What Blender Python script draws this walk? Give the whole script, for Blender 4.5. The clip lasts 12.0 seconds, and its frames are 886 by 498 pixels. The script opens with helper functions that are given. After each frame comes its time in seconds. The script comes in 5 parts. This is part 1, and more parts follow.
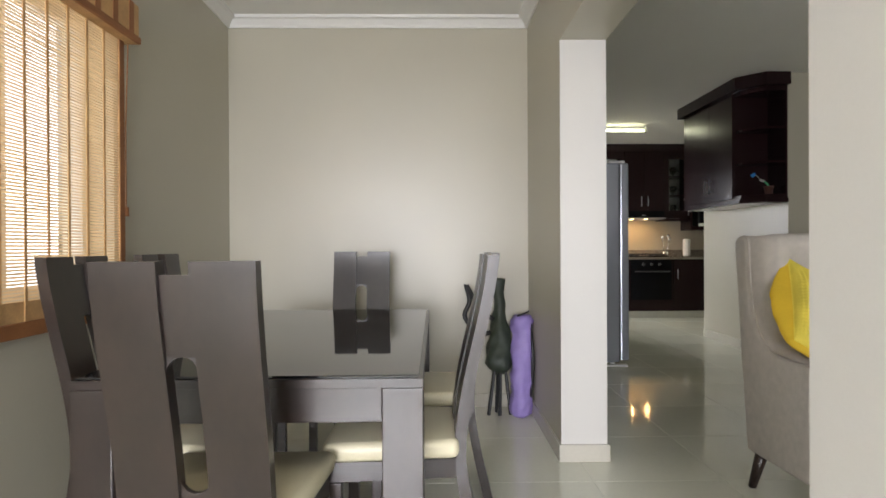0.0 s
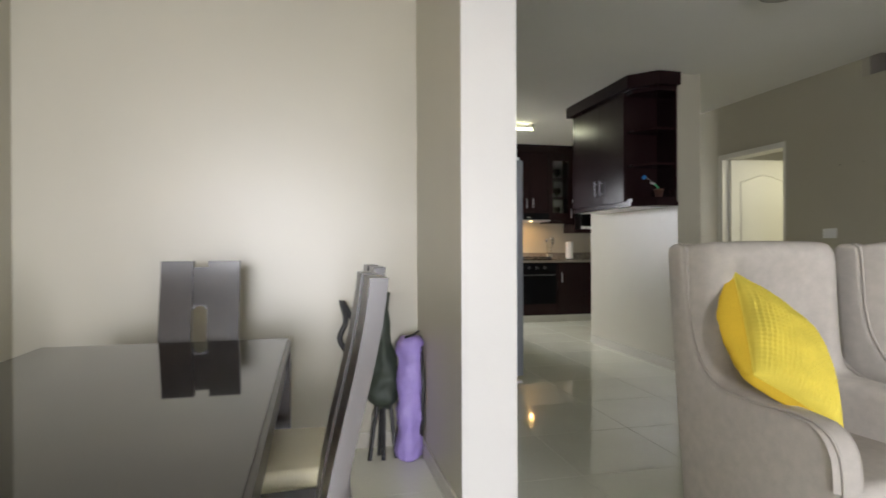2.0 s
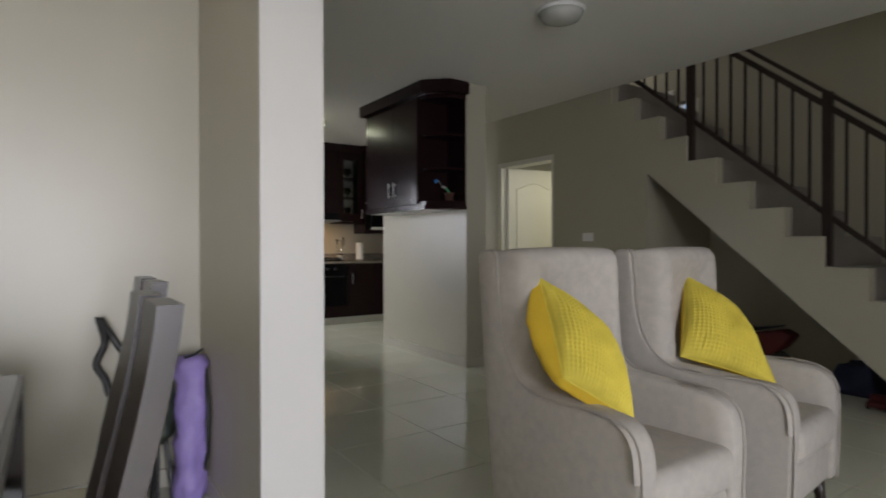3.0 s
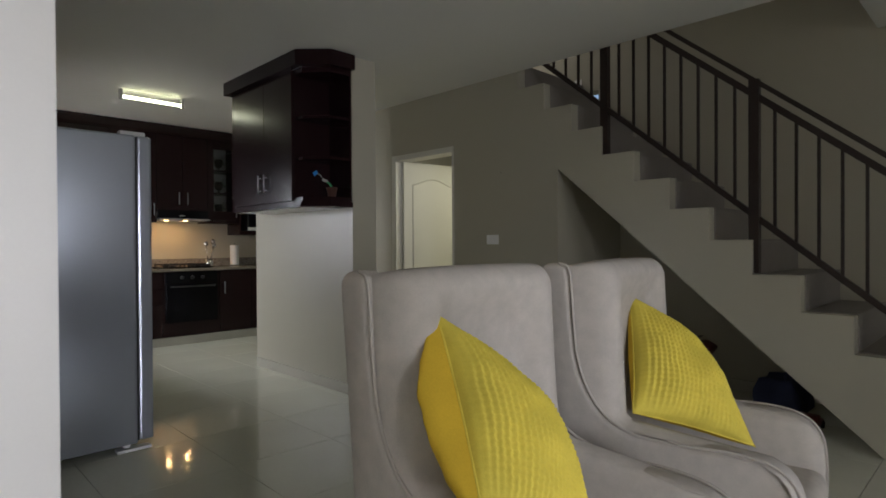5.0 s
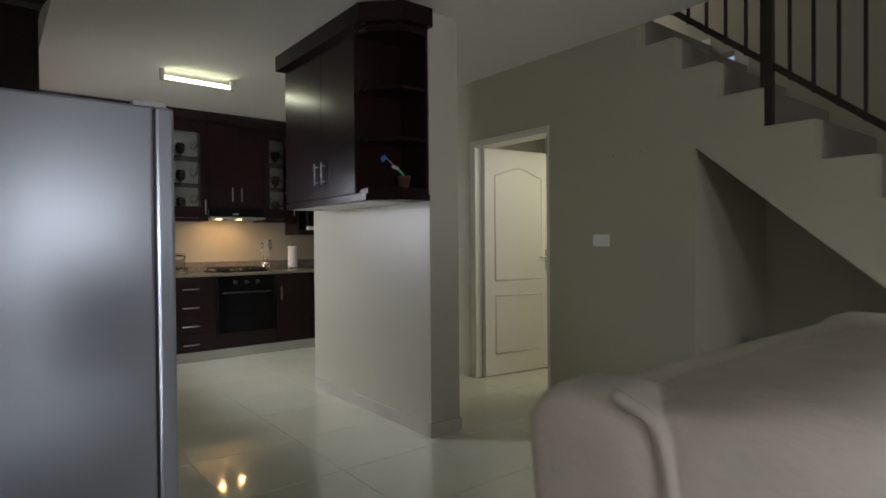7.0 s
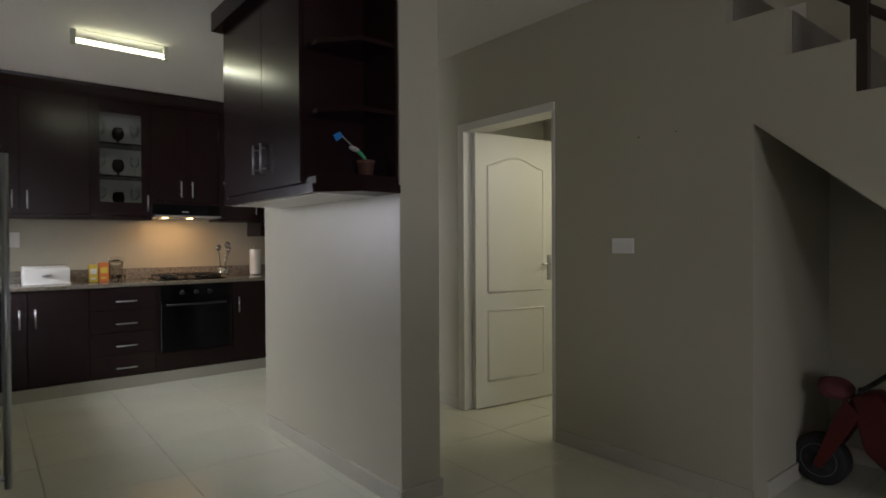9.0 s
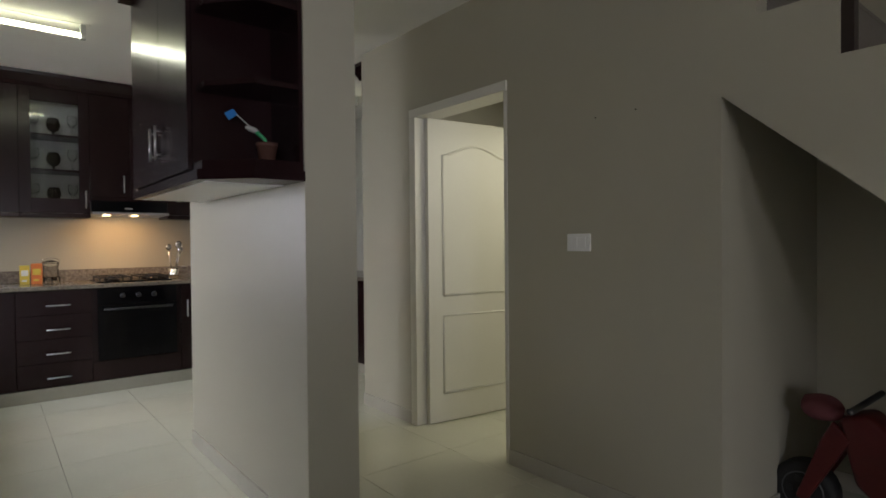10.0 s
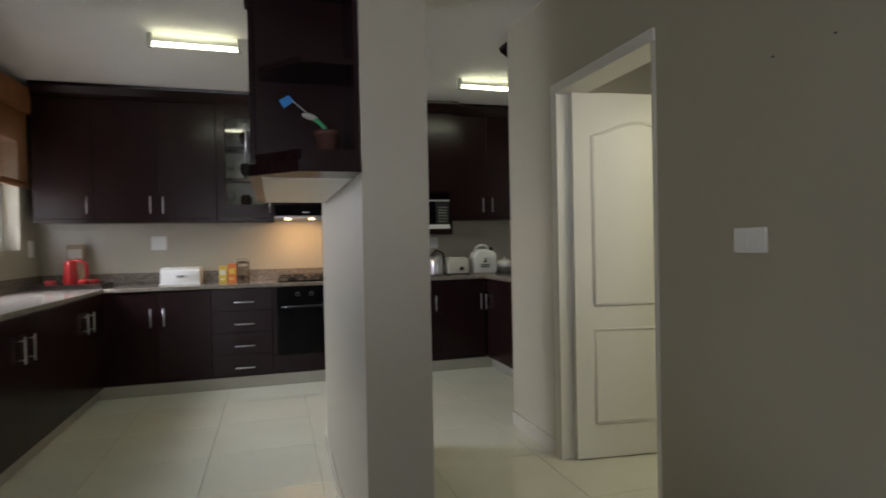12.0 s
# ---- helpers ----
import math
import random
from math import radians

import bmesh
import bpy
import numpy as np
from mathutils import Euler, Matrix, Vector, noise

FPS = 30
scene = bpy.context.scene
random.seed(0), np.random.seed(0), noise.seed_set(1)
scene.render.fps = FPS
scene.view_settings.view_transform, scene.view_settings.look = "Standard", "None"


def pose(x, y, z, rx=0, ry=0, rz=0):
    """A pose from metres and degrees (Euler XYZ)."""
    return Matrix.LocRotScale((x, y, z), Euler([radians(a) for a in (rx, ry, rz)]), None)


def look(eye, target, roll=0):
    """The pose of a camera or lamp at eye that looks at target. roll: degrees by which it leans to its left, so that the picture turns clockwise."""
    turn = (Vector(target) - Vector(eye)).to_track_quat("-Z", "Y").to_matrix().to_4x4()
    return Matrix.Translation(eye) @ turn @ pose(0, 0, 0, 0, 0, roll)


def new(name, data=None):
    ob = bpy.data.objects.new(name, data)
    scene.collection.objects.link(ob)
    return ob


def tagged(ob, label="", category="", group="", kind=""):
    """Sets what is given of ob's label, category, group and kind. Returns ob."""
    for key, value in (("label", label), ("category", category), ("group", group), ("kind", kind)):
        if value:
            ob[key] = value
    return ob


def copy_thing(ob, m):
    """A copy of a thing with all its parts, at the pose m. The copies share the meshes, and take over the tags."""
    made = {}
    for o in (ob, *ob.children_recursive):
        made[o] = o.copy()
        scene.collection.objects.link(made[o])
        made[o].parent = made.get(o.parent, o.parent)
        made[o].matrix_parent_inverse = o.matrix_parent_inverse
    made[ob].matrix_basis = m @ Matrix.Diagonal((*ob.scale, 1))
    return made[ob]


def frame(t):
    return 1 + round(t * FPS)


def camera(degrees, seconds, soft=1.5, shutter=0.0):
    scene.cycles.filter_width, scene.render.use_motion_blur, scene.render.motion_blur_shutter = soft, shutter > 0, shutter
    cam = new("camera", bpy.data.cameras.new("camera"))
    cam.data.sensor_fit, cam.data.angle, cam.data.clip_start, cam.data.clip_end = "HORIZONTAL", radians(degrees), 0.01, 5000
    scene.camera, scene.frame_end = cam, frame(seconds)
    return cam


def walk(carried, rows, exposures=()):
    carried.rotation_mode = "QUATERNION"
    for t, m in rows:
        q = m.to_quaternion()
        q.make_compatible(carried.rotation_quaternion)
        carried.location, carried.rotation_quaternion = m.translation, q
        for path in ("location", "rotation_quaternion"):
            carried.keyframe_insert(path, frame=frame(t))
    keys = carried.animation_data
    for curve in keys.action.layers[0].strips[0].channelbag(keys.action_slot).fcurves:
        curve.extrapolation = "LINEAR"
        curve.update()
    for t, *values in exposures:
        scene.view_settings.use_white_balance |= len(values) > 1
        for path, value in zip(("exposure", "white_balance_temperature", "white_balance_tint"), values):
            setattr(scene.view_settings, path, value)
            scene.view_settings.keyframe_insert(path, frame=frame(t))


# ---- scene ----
cam = camera(75.88, 12.0, soft=1.6, shutter=0.4)
# seconds, x, y, z, yaw, pitch, roll
ROWS = [
    (0.0, -0.017, 0.260, 1.071, -0.82, -0.22, 0.28),
    (0.5, -0.018, 0.413, 1.081, -1.78, -0.20, 0.21),
    (1.0, 0.007, 0.602, 1.079, -4.35, -0.22, 0.27),
    (1.5, 0.040, 0.801, 1.090, -7.75, -0.21, 0.23),
    (2.0, 0.042, 0.915, 1.105, -12.82, -0.23, 0.20),
    (2.5, -0.001, 1.074, 1.119, -23.14, -0.25, 0.12),
    (3.0, 0.030, 1.127, 1.129, -34.35, -0.37, 0.07),
    (3.2, 0.038, 1.223, 1.139, -38.00, -0.38, 0.13),
    (3.7, 0.169, 1.336, 1.146, -42.67, -0.46, 0.17),
    (5.3, 0.677, 1.830, 1.175, -44.42, -0.49, 0.32),
    (5.5, 0.735, 1.916, 1.175, -44.16, -0.54, 0.28),
    (6.0, 0.891, 2.110, 1.192, -41.57, -0.56, 0.38),
    (6.5, 0.985, 2.315, 1.191, -38.75, -0.62, 0.37),
    (6.7, 1.009, 2.409, 1.198, -38.53, -0.67, 0.45),
    (8.3, 1.404, 3.011, 1.216, -38.30, -0.63, 0.43),
    (8.5, 1.475, 3.065, 1.222, -38.37, -0.60, 0.39),
    (9.0, 1.667, 3.179, 1.233, -39.16, -0.65, 0.32),
    (9.5, 1.951, 3.230, 1.227, -39.23, -0.66, 0.39),
    (10.0, 2.190, 3.263, 1.219, -38.85, -0.72, 0.54),
    (10.5, 2.433, 3.355, 1.208, -37.94, -0.75, 0.63),
    (11.0, 2.645, 3.413, 1.209, -33.95, -0.81, 0.93),
    (11.5, 2.824, 3.435, 1.221, -24.88, -0.67, 1.17),
    (12.0, 2.883, 3.453, 1.219, -16.62, -0.55, 1.14),
]
# seconds, stops, kelvin, tint
EXPOSURES = [(0.0, 0.26, 6500, 10), (1.5, 0.54, 6450, 10), (2.5, 0.25, 6350, 10), (3.0, -0.14, 6300, 11), (3.5, -0.43, 6250, 11), (5.5, -0.12, 6200, 11), (6.5, 0.02, 6200, 11), (8.5, -0.30, 6250, 12), (9.5, -0.15, 6250, 13), (11.0, 0.33, 6150, 13), (12.0, 0.10, 6150, 13)]
walk(cam, [(t, pose(x, y, z, 90 + pitch, roll, yaw)) for t, x, y, z, yaw, pitch, roll in ROWS], EXPOSURES)

# ---- light ----
world = bpy.data.worlds.new("sky")
scene.world = world
world.use_nodes = True
wn = world.node_tree.nodes
sky = wn.new("ShaderNodeTexSky")
sky.sky_type, sky.sun_disc = "NISHITA", False
sky.sun_elevation, sky.sun_rotation = radians(50), radians(200)
sky.dust_density, sky.ozone_density = 3.0, 1.0
wn["Background"].inputs["Strength"].default_value = 0.15
world.node_tree.links.new(sky.outputs[0], wn["Background"].inputs["Color"])

sun_data = bpy.data.lights.new("sun", "SUN")
sun_data.energy, sun_data.angle, sun_data.color = 1.0, radians(10), (1.0, 0.95, 0.88)
new("sun", sun_data).matrix_world = look((0, 0, 20), (3.5, -9.6, 8.0))


def area(name, x, y, z, tx, ty, tz, w, h, power, color, spread=180):
    d = bpy.data.lights.new(name, "AREA")
    d.shape, d.size, d.size_y, d.energy, d.color = "RECTANGLE", w, h, power, color
    d.spread = radians(spread)
    ob = new(name, d)
    ob.matrix_world = look((x, y, z), (tx, ty, tz))
    return ob


DAY = (0.972, 0.968, 1.03)
area("daylight_dining_front", -0.50, -2.72, 1.00, -0.60, 0, 0.20, 1.4, 1.6, 108, DAY, 108)
area("daylight_living_front", 1.9, -2.72, 1.25, 1.0, 3.0, 0.8, 1.6, 1.9, 15, DAY, 115)
area("daylight_dining_side", -1.62, 1.95, 1.45, 0, 1.95, 1.45, 1.5, 1.2, 17, DAY)
area("daylight_kitchen", 0.70, 8.2, 1.62, 2.4, 7.2, 0.0, 0.6, 0.7, 36, DAY, 135)
area("daylight_upstairs", 4.95, 6.3, 4.2, 4.95, 3, 3.2, 0.8, 1.0, 12, (1.0, 0.93, 0.85))
for lx, ly, power in ((2.43, 7.53, 3.6), (4.715, 8.05, 2.8)):
    area("tube_light_glow", lx, ly, 2.535, lx, ly, 0, 0.54, 0.02, power, (0.97, 1.0, 0.74))
for hx in (3.02, 3.24):
    area("hood_light_glow", hx, 8.98, 1.468, hx, 9.05, 0, 0.05, 0.05, 1.7, (1.0, 0.55, 0.2))
# unseen fill lamp behind the door, added to brighten the open leaf
area("bathroom_fill", 5.3, 5.2, 1.95, 4.6, 6.0, 0.0, 0.8, 0.6, 9, (1.0, 0.94, 0.68))

# ---- materials ----
MATS = {}


def material(name, base, rough=0.5, metal=0.0, vary=0.12, scale=6.0, fine=60.0, bump=0.15, dist=0.002, coat=0.0, spec=0.5, stretch=(1, 1, 1), glow=None, wave=0.0):
    m = bpy.data.materials.new(name)
    m.use_nodes = True
    nt = m.node_tree
    n, l = nt.nodes, nt.links
    p = n["Principled BSDF"]
    co = n.new("ShaderNodeTexCoord")
    mp = n.new("ShaderNodeMapping")
    mp.inputs["Scale"].default_value = stretch
    l.new(co.outputs["Object"], mp.inputs["Vector"])
    big = n.new("ShaderNodeTexNoise")
    big.inputs["Scale"].default_value, big.inputs["Detail"].default_value = scale, 5
    small = n.new("ShaderNodeTexNoise")
    small.inputs["Scale"].default_value, small.inputs["Detail"].default_value = fine, 4
    l.new(mp.outputs[0], big.inputs["Vector"])
    l.new(mp.outputs[0], small.inputs["Vector"])
    mix = n.new("ShaderNodeMath")
    mix.operation = "MULTIPLY_ADD"
    mix.inputs[1].default_value = 0.45
    l.new(small.outputs["Fac"], mix.inputs[0])
    l.new(big.outputs["Fac"], mix.inputs[2])
    ramp = n.new("ShaderNodeMapRange")
    ramp.inputs["From Min"].default_value, ramp.inputs["From Max"].default_value = 0.45, 1.0
    ramp.inputs["To Min"].default_value, ramp.inputs["To Max"].default_value = 1 - vary, 1 + vary
    l.new(mix.outputs[0], ramp.inputs["Value"])
    col = n.new("ShaderNodeMix")
    col.data_type, col.blend_type = "RGBA", "MULTIPLY"
    col.inputs[0].default_value = 1.0
    col.inputs[6].default_value = (*base, 1)
    l.new(ramp.outputs[0], col.inputs[7])
    l.new(col.outputs[2], p.inputs["Base Color"])
    rr = n.new("ShaderNodeMapRange")
    rr.inputs["To Min"].default_value, rr.inputs["To Max"].default_value = max(0.02, rough * 0.93), min(1, rough * 1.07)
    l.new(big.outputs["Fac"], rr.inputs["Value"])
    l.new(rr.outputs[0], p.inputs["Roughness"])
    p.inputs["Metallic"].default_value = metal
    p.inputs["Specular IOR Level"].default_value = spec
    p.inputs["Coat Weight"].default_value = coat
    p.inputs["Coat Roughness"].default_value = 0.12
    if bump:
        b = n.new("ShaderNodeBump")
        b.inputs["Strength"].default_value, b.inputs["Distance"].default_value = bump, dist
        l.new(small.outputs["Fac"], b.inputs["Height"])
        l.new(b.outputs[0], p.inputs["Normal"])
        if wave:
            w = n.new("ShaderNodeBump")
            w.inputs["Strength"].default_value, w.inputs["Distance"].default_value = 1.0, wave
            l.new(big.outputs["Fac"], w.inputs["Height"])
            l.new(w.outputs[0], b.inputs["Normal"])
    if glow:
        p.inputs["Emission Color"].default_value = (*glow[0], 1)
        p.inputs["Emission Strength"].default_value = glow[1]
    MATS[name] = m
    return m


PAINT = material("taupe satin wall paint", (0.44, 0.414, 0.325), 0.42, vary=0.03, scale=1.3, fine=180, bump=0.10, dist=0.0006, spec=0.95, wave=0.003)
# lightened wall colour; on column and pier it stands in for daylight
PALE = material("lightened satin wall paint", (0.60, 0.585, 0.55), 0.36, vary=0.03, scale=1.3, fine=180, bump=0.12, dist=0.0008)
CEIL = material("matt white ceiling paint", (0.80, 0.79, 0.75), 0.8, vary=0.03, scale=1.0, fine=120, bump=0.1, dist=0.001)
CORNICE = material("white plaster cornice", (0.76, 0.75, 0.71), 0.55, vary=0.03, scale=3, fine=90, bump=0.1)
TILE = material("polished cream porcelain", (0.71, 0.71, 0.595), 0.075, vary=0.05, scale=2.2, fine=45, bump=0.02, dist=0.0003, spec=0.6)
GROUT = material("grey grout", (0.47, 0.455, 0.375), 0.85, vary=0.15, scale=8, fine=120, bump=0.3)
SKIRT = material("cream tile skirting", (0.50, 0.475, 0.405), 0.25, vary=0.06, scale=4, fine=60, bump=0.05)
ESPRESSO = material("espresso stained wood", (0.0165, 0.0066, 0.0074), 0.235, vary=0.14, scale=1.2, fine=40, bump=0.03, dist=0.0004, stretch=(3, 3, 0.6), spec=0.25)
TABLEWOOD = material("dark walnut dining wood", (0.018, 0.0110, 0.0080), 0.29, vary=0.45, scale=4, fine=34, bump=0.05, dist=0.0004, stretch=(1.6, 1.6, 0.8), spec=0.68)
GLASSTOP = material("black back-painted glass", (0.006, 0.006, 0.007), 0.03, vary=0.1, bump=0.0, spec=0.7)
CREAM = material("cream leatherette", (0.62, 0.57, 0.40), 0.42, vary=0.06, scale=6, fine=140, bump=0.25, dist=0.0008)
STEEL = material("brushed stainless steel", (0.56, 0.57, 0.60), 0.28, metal=1.0, vary=0.06, scale=2, fine=40, bump=0.05, dist=0.0003, stretch=(40, 40, 1))
FRIDGE = material("silver fridge enamel", (0.40, 0.425, 0.48), 0.25, metal=0.5, vary=0.04, scale=1.5, fine=300, bump=0.05, dist=0.0003)
CHROME = material("polished chrome", (0.75, 0.75, 0.76), 0.1, metal=1.0, vary=0.02, bump=0)
GRANITE = material("speckled grey granite", (0.22, 0.195, 0.165), 0.14, vary=0.55, scale=55, fine=190, bump=0.03, dist=0.0003)
BLACKGLASS = material("black oven glass", (0.004, 0.004, 0.005), 0.08, vary=0.1, bump=0, spec=0.12)
BLACK = material("black plastic", (0.015, 0.015, 0.016), 0.4, vary=0.15, bump=0.1)
WHITE = material("white plastic", (0.84, 0.84, 0.82), 0.3, vary=0.03, bump=0.03)
DOORPAINT = material("cream gloss door paint", (0.72, 0.705, 0.64), 0.4, vary=0.03, scale=2, fine=90, bump=0.06, dist=0.0006)
FABRIC = material("oatmeal woven upholstery", (0.46, 0.425, 0.38), 0.92, vary=0.09, scale=28, fine=240, bump=0.45, dist=0.0015, spec=0.2)
PIPING = material("taupe piping cord", (0.42, 0.385, 0.34), 0.85, vary=0.1, fine=300, bump=0.3)
YELLOW = material("yellow corduroy", (0.71, 0.58, 0.085), 0.8, vary=0.12, scale=14, fine=260, bump=0.4, dist=0.001, spec=0.2)
MUSTARD = material("mustard plain cotton", (0.64, 0.43, 0.035), 0.85, vary=0.12, scale=8, fine=260, bump=0.3, dist=0.001, spec=0.2)
IRON = material("dark brown painted steel", (0.024, 0.014, 0.011), 0.38, vary=0.2, scale=8, fine=90, bump=0.1)
LEGWOOD = material("dark stained beech leg", (0.03, 0.018, 0.013), 0.35, vary=0.25, scale=6, bump=0.08)
BAMBOO = material("honey bamboo slat", (0.50, 0.30, 0.125), 0.6, vary=0.25, scale=9, fine=120, bump=0.2, dist=0.001)
BAMBOODARK = material("brown bamboo binding", (0.26, 0.105, 0.035), 0.65, vary=0.2, scale=9, fine=150, bump=0.2)
ALU = material("white window aluminium", (0.55, 0.55, 0.54), 0.4, vary=0.04, bump=0.05)
PURPLE = material("lilac nylon", (0.31, 0.235, 0.55), 0.5, vary=0.1, scale=12, fine=200, bump=0.2)
GREEN = material("dark olive nylon", (0.036, 0.048, 0.034), 0.55, vary=0.2, scale=10, fine=200, bump=0.2)
RED = material("glossy red plastic", (0.28, 0.010, 0.010), 0.3, vary=0.08, bump=0.03)
# TOYRED, TOYGREY and PINK are set dark to carry the alcove's shade
TOYRED = material("red toy plastic, alcove shade in colour", (0.075, 0.005, 0.005), 0.45, vary=0.15, bump=0.05)
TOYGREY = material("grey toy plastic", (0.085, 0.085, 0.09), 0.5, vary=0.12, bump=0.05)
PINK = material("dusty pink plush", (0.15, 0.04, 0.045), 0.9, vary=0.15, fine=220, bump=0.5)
TYRE = material("black rubber", (0.012, 0.012, 0.012), 0.7, vary=0.2, bump=0.2)
TUBEGLASS = material("lit fluorescent tube", (0.9, 0.9, 0.85), 0.4, bump=0, glow=((1.0, 1.0, 0.62), 8.0))
HOODLAMP = material("lit halogen lens", (0.9, 0.8, 0.6), 0.3, bump=0, glow=((1.0, 0.66, 0.28), 7.0))
SKYGLOW = material("bright overcast sky", (0.8, 0.8, 0.8), 0.9, bump=0, glow=((0.97, 0.98, 1.0), 2.4))
OPAL = material("unlit opal glass", (0.50, 0.50, 0.46), 0.25, vary=0.03, bump=0)
TERRA = material("brown clay pot", (0.11, 0.05, 0.035), 0.6, vary=0.2, bump=0.2)
LEAFGREEN = material("bright green plastic", (0.05, 0.42, 0.16), 0.4, vary=0.1, bump=0)
BLUE = material("blue paper flag", (0.02, 0.22, 0.62), 0.6, vary=0.08, bump=0)
ORANGE = material("orange card packet", (0.72, 0.20, 0.05), 0.5, vary=0.15, bump=0)
PACKYELLOW = material("yellow card packet", (0.72, 0.55, 0.08), 0.5, vary=0.15, bump=0)
STAIRTILE = material("dull grey-brown stair tile", (0.27, 0.245, 0.22), 0.45, vary=0.1, scale=5, fine=80, bump=0.1)
PLINTH = material("grey-cream plinth tile", (0.40, 0.385, 0.33), 0.25, vary=0.06, scale=4, fine=60, bump=0.05)
GREYBACK = material("grey cabinet lining", (0.30, 0.30, 0.27), 0.5, vary=0.05, bump=0.05)
TANCARD = material("tan card", (0.28, 0.22, 0.14), 0.7, vary=0.1, bump=0.1)
PAPER = material("white kitchen paper", (0.80, 0.80, 0.78), 0.9, vary=0.03, fine=120, bump=0.3)
BLINDSLAT = bpy.data.materials.new("translucent bamboo")
BLINDSLAT.use_nodes = True
bn = BLINDSLAT.node_tree.nodes
bn["Principled BSDF"].inputs["Base Color"].default_value = (0.55, 0.43, 0.28, 1)
bn["Principled BSDF"].inputs["Roughness"].default_value = 0.6
tl = bn.new("ShaderNodeBsdfTranslucent")
tl.inputs["Color"].default_value = (0.82, 0.68, 0.48, 1)
bmix = bn.new("ShaderNodeMixShader")
bmix.inputs[0].default_value = 0.6
ln = BLINDSLAT.node_tree.links
wv = bn.new("ShaderNodeTexNoise")
wv.inputs["Scale"].default_value = 30
wr = bn.new("ShaderNodeMapRange")
wr.inputs["To Min"].default_value, wr.inputs["To Max"].default_value = 0.45, 0.75
ln.new(wv.outputs["Fac"], wr.inputs["Value"])
ln.new(wr.outputs[0], bmix.inputs[0])
ln.new(bn["Principled BSDF"].outputs[0], bmix.inputs[1])
ln.new(tl.outputs[0], bmix.inputs[2])
ln.new(bmix.outputs[0], bn["Material Output"].inputs["Surface"])


def clear_glass(name, tint, rough=0.0, ior=1.45):
    m = bpy.data.materials.new(name)
    m.use_nodes = True
    p = m.node_tree.nodes["Principled BSDF"]
    p.inputs["Base Color"].default_value = (*tint, 1)
    p.inputs["Transmission Weight"].default_value = 1.0
    p.inputs["Roughness"].default_value = rough
    p.inputs["IOR"].default_value = ior
    return m


GLASS = clear_glass("clear glass", (0.96, 0.98, 0.97))
THINGLASS = clear_glass("thin blown glass", (0.97, 0.98, 0.98), ior=1.16)


# ---- mesh helpers ----
def box(bm, x0, y0, z0, x1, y1, z1, bevel=0.0, m=None):
    r = bmesh.ops.create_cube(bm, size=1.0, matrix=Matrix.Translation(((x0 + x1) / 2, (y0 + y1) / 2, (z0 + z1) / 2)) @ Matrix.Diagonal((abs(x1 - x0), abs(y1 - y0), abs(z1 - z0), 1)))
    vs = r["verts"]
    if m is not None:
        bmesh.ops.transform(bm, matrix=m, verts=vs)
    if bevel:
        es = {e for v in vs for e in v.link_edges}
        bmesh.ops.bevel(bm, geom=list(es), offset=bevel, segments=2, profile=0.6, affect="EDGES")
    return bm


def prism(bm, pts, axis, lo, hi):
    """Extrude the outline pts (in the two other axes, in order) along axis."""
    def at(p, v):
        return {"x": (v, p[0], p[1]), "y": (p[0], v, p[1]), "z": (p[0], p[1], v)}[axis]
    a = [bm.verts.new(at(p, lo)) for p in pts]
    b = [bm.verts.new(at(p, hi)) for p in pts]
    bm.faces.new(a)
    bm.faces.new(b[::-1])
    for i in range(len(pts)):
        j = (i + 1) % len(pts)
        bm.faces.new((a[i], b[i], b[j], a[j]))
    bmesh.ops.recalc_face_normals(bm, faces=bm.faces)
    return bm


def rod(bm, p, q, r, r2=None, seg=10):
    p, q = Vector(p), Vector(q)
    d = q - p
    m = Matrix.Translation((p + q) / 2) @ d.to_track_quat("Z", "Y").to_matrix().to_4x4()
    bmesh.ops.create_cone(bm, cap_ends=True, segments=seg, radius1=r, radius2=r if r2 is None else r2, depth=d.length, matrix=m)
    return bm


def lathe(bm, profile, x, y, z, seg=20):
    rings = []
    for r, h in profile:
        rings.append([bm.verts.new((x + r * math.cos(2 * math.pi * k / seg), y + r * math.sin(2 * math.pi * k / seg), z + h)) for k in range(seg)])
    for a, b in zip(rings, rings[1:]):
        for k in range(seg):
            j = (k + 1) % seg
            bm.faces.new((a[k], a[j], b[j], b[k]))
    bm.faces.new(rings[0][::-1])
    bm.faces.new(rings[-1])
    return bm


def sweep(bm, path, r, seg=8):
    """A tube along a list of points."""
    path = [Vector(p) for p in path]
    rings = []
    for i, p in enumerate(path):
        d = (path[min(i + 1, len(path) - 1)] - path[max(i - 1, 0)]).normalized()
        u = d.orthogonal().normalized() if i == 0 else (u - d * u.dot(d)).normalized()
        v = d.cross(u)
        rings.append([bm.verts.new(p + r * (math.cos(2 * math.pi * k / seg) * u + math.sin(2 * math.pi * k / seg) * v)) for k in range(seg)])
    for a, b in zip(rings, rings[1:]):
        for k in range(seg):
            j = (k + 1) % seg
            bm.faces.new((a[k], a[j], b[j], b[k]))
    bm.faces.new(rings[0][::-1])
    bm.faces.new(rings[-1])
    return bm


def finish(name, bm, mat, smooth=False):
    me = bpy.data.meshes.new(name)
    bmesh.ops.recalc_face_normals(bm, faces=bm.faces)
    bm.to_mesh(me)
    bm.free()
    me.materials.append(mat)
    if smooth:
        for f in me.polygons:
            f.use_smooth = True
    return me


HOME = {}


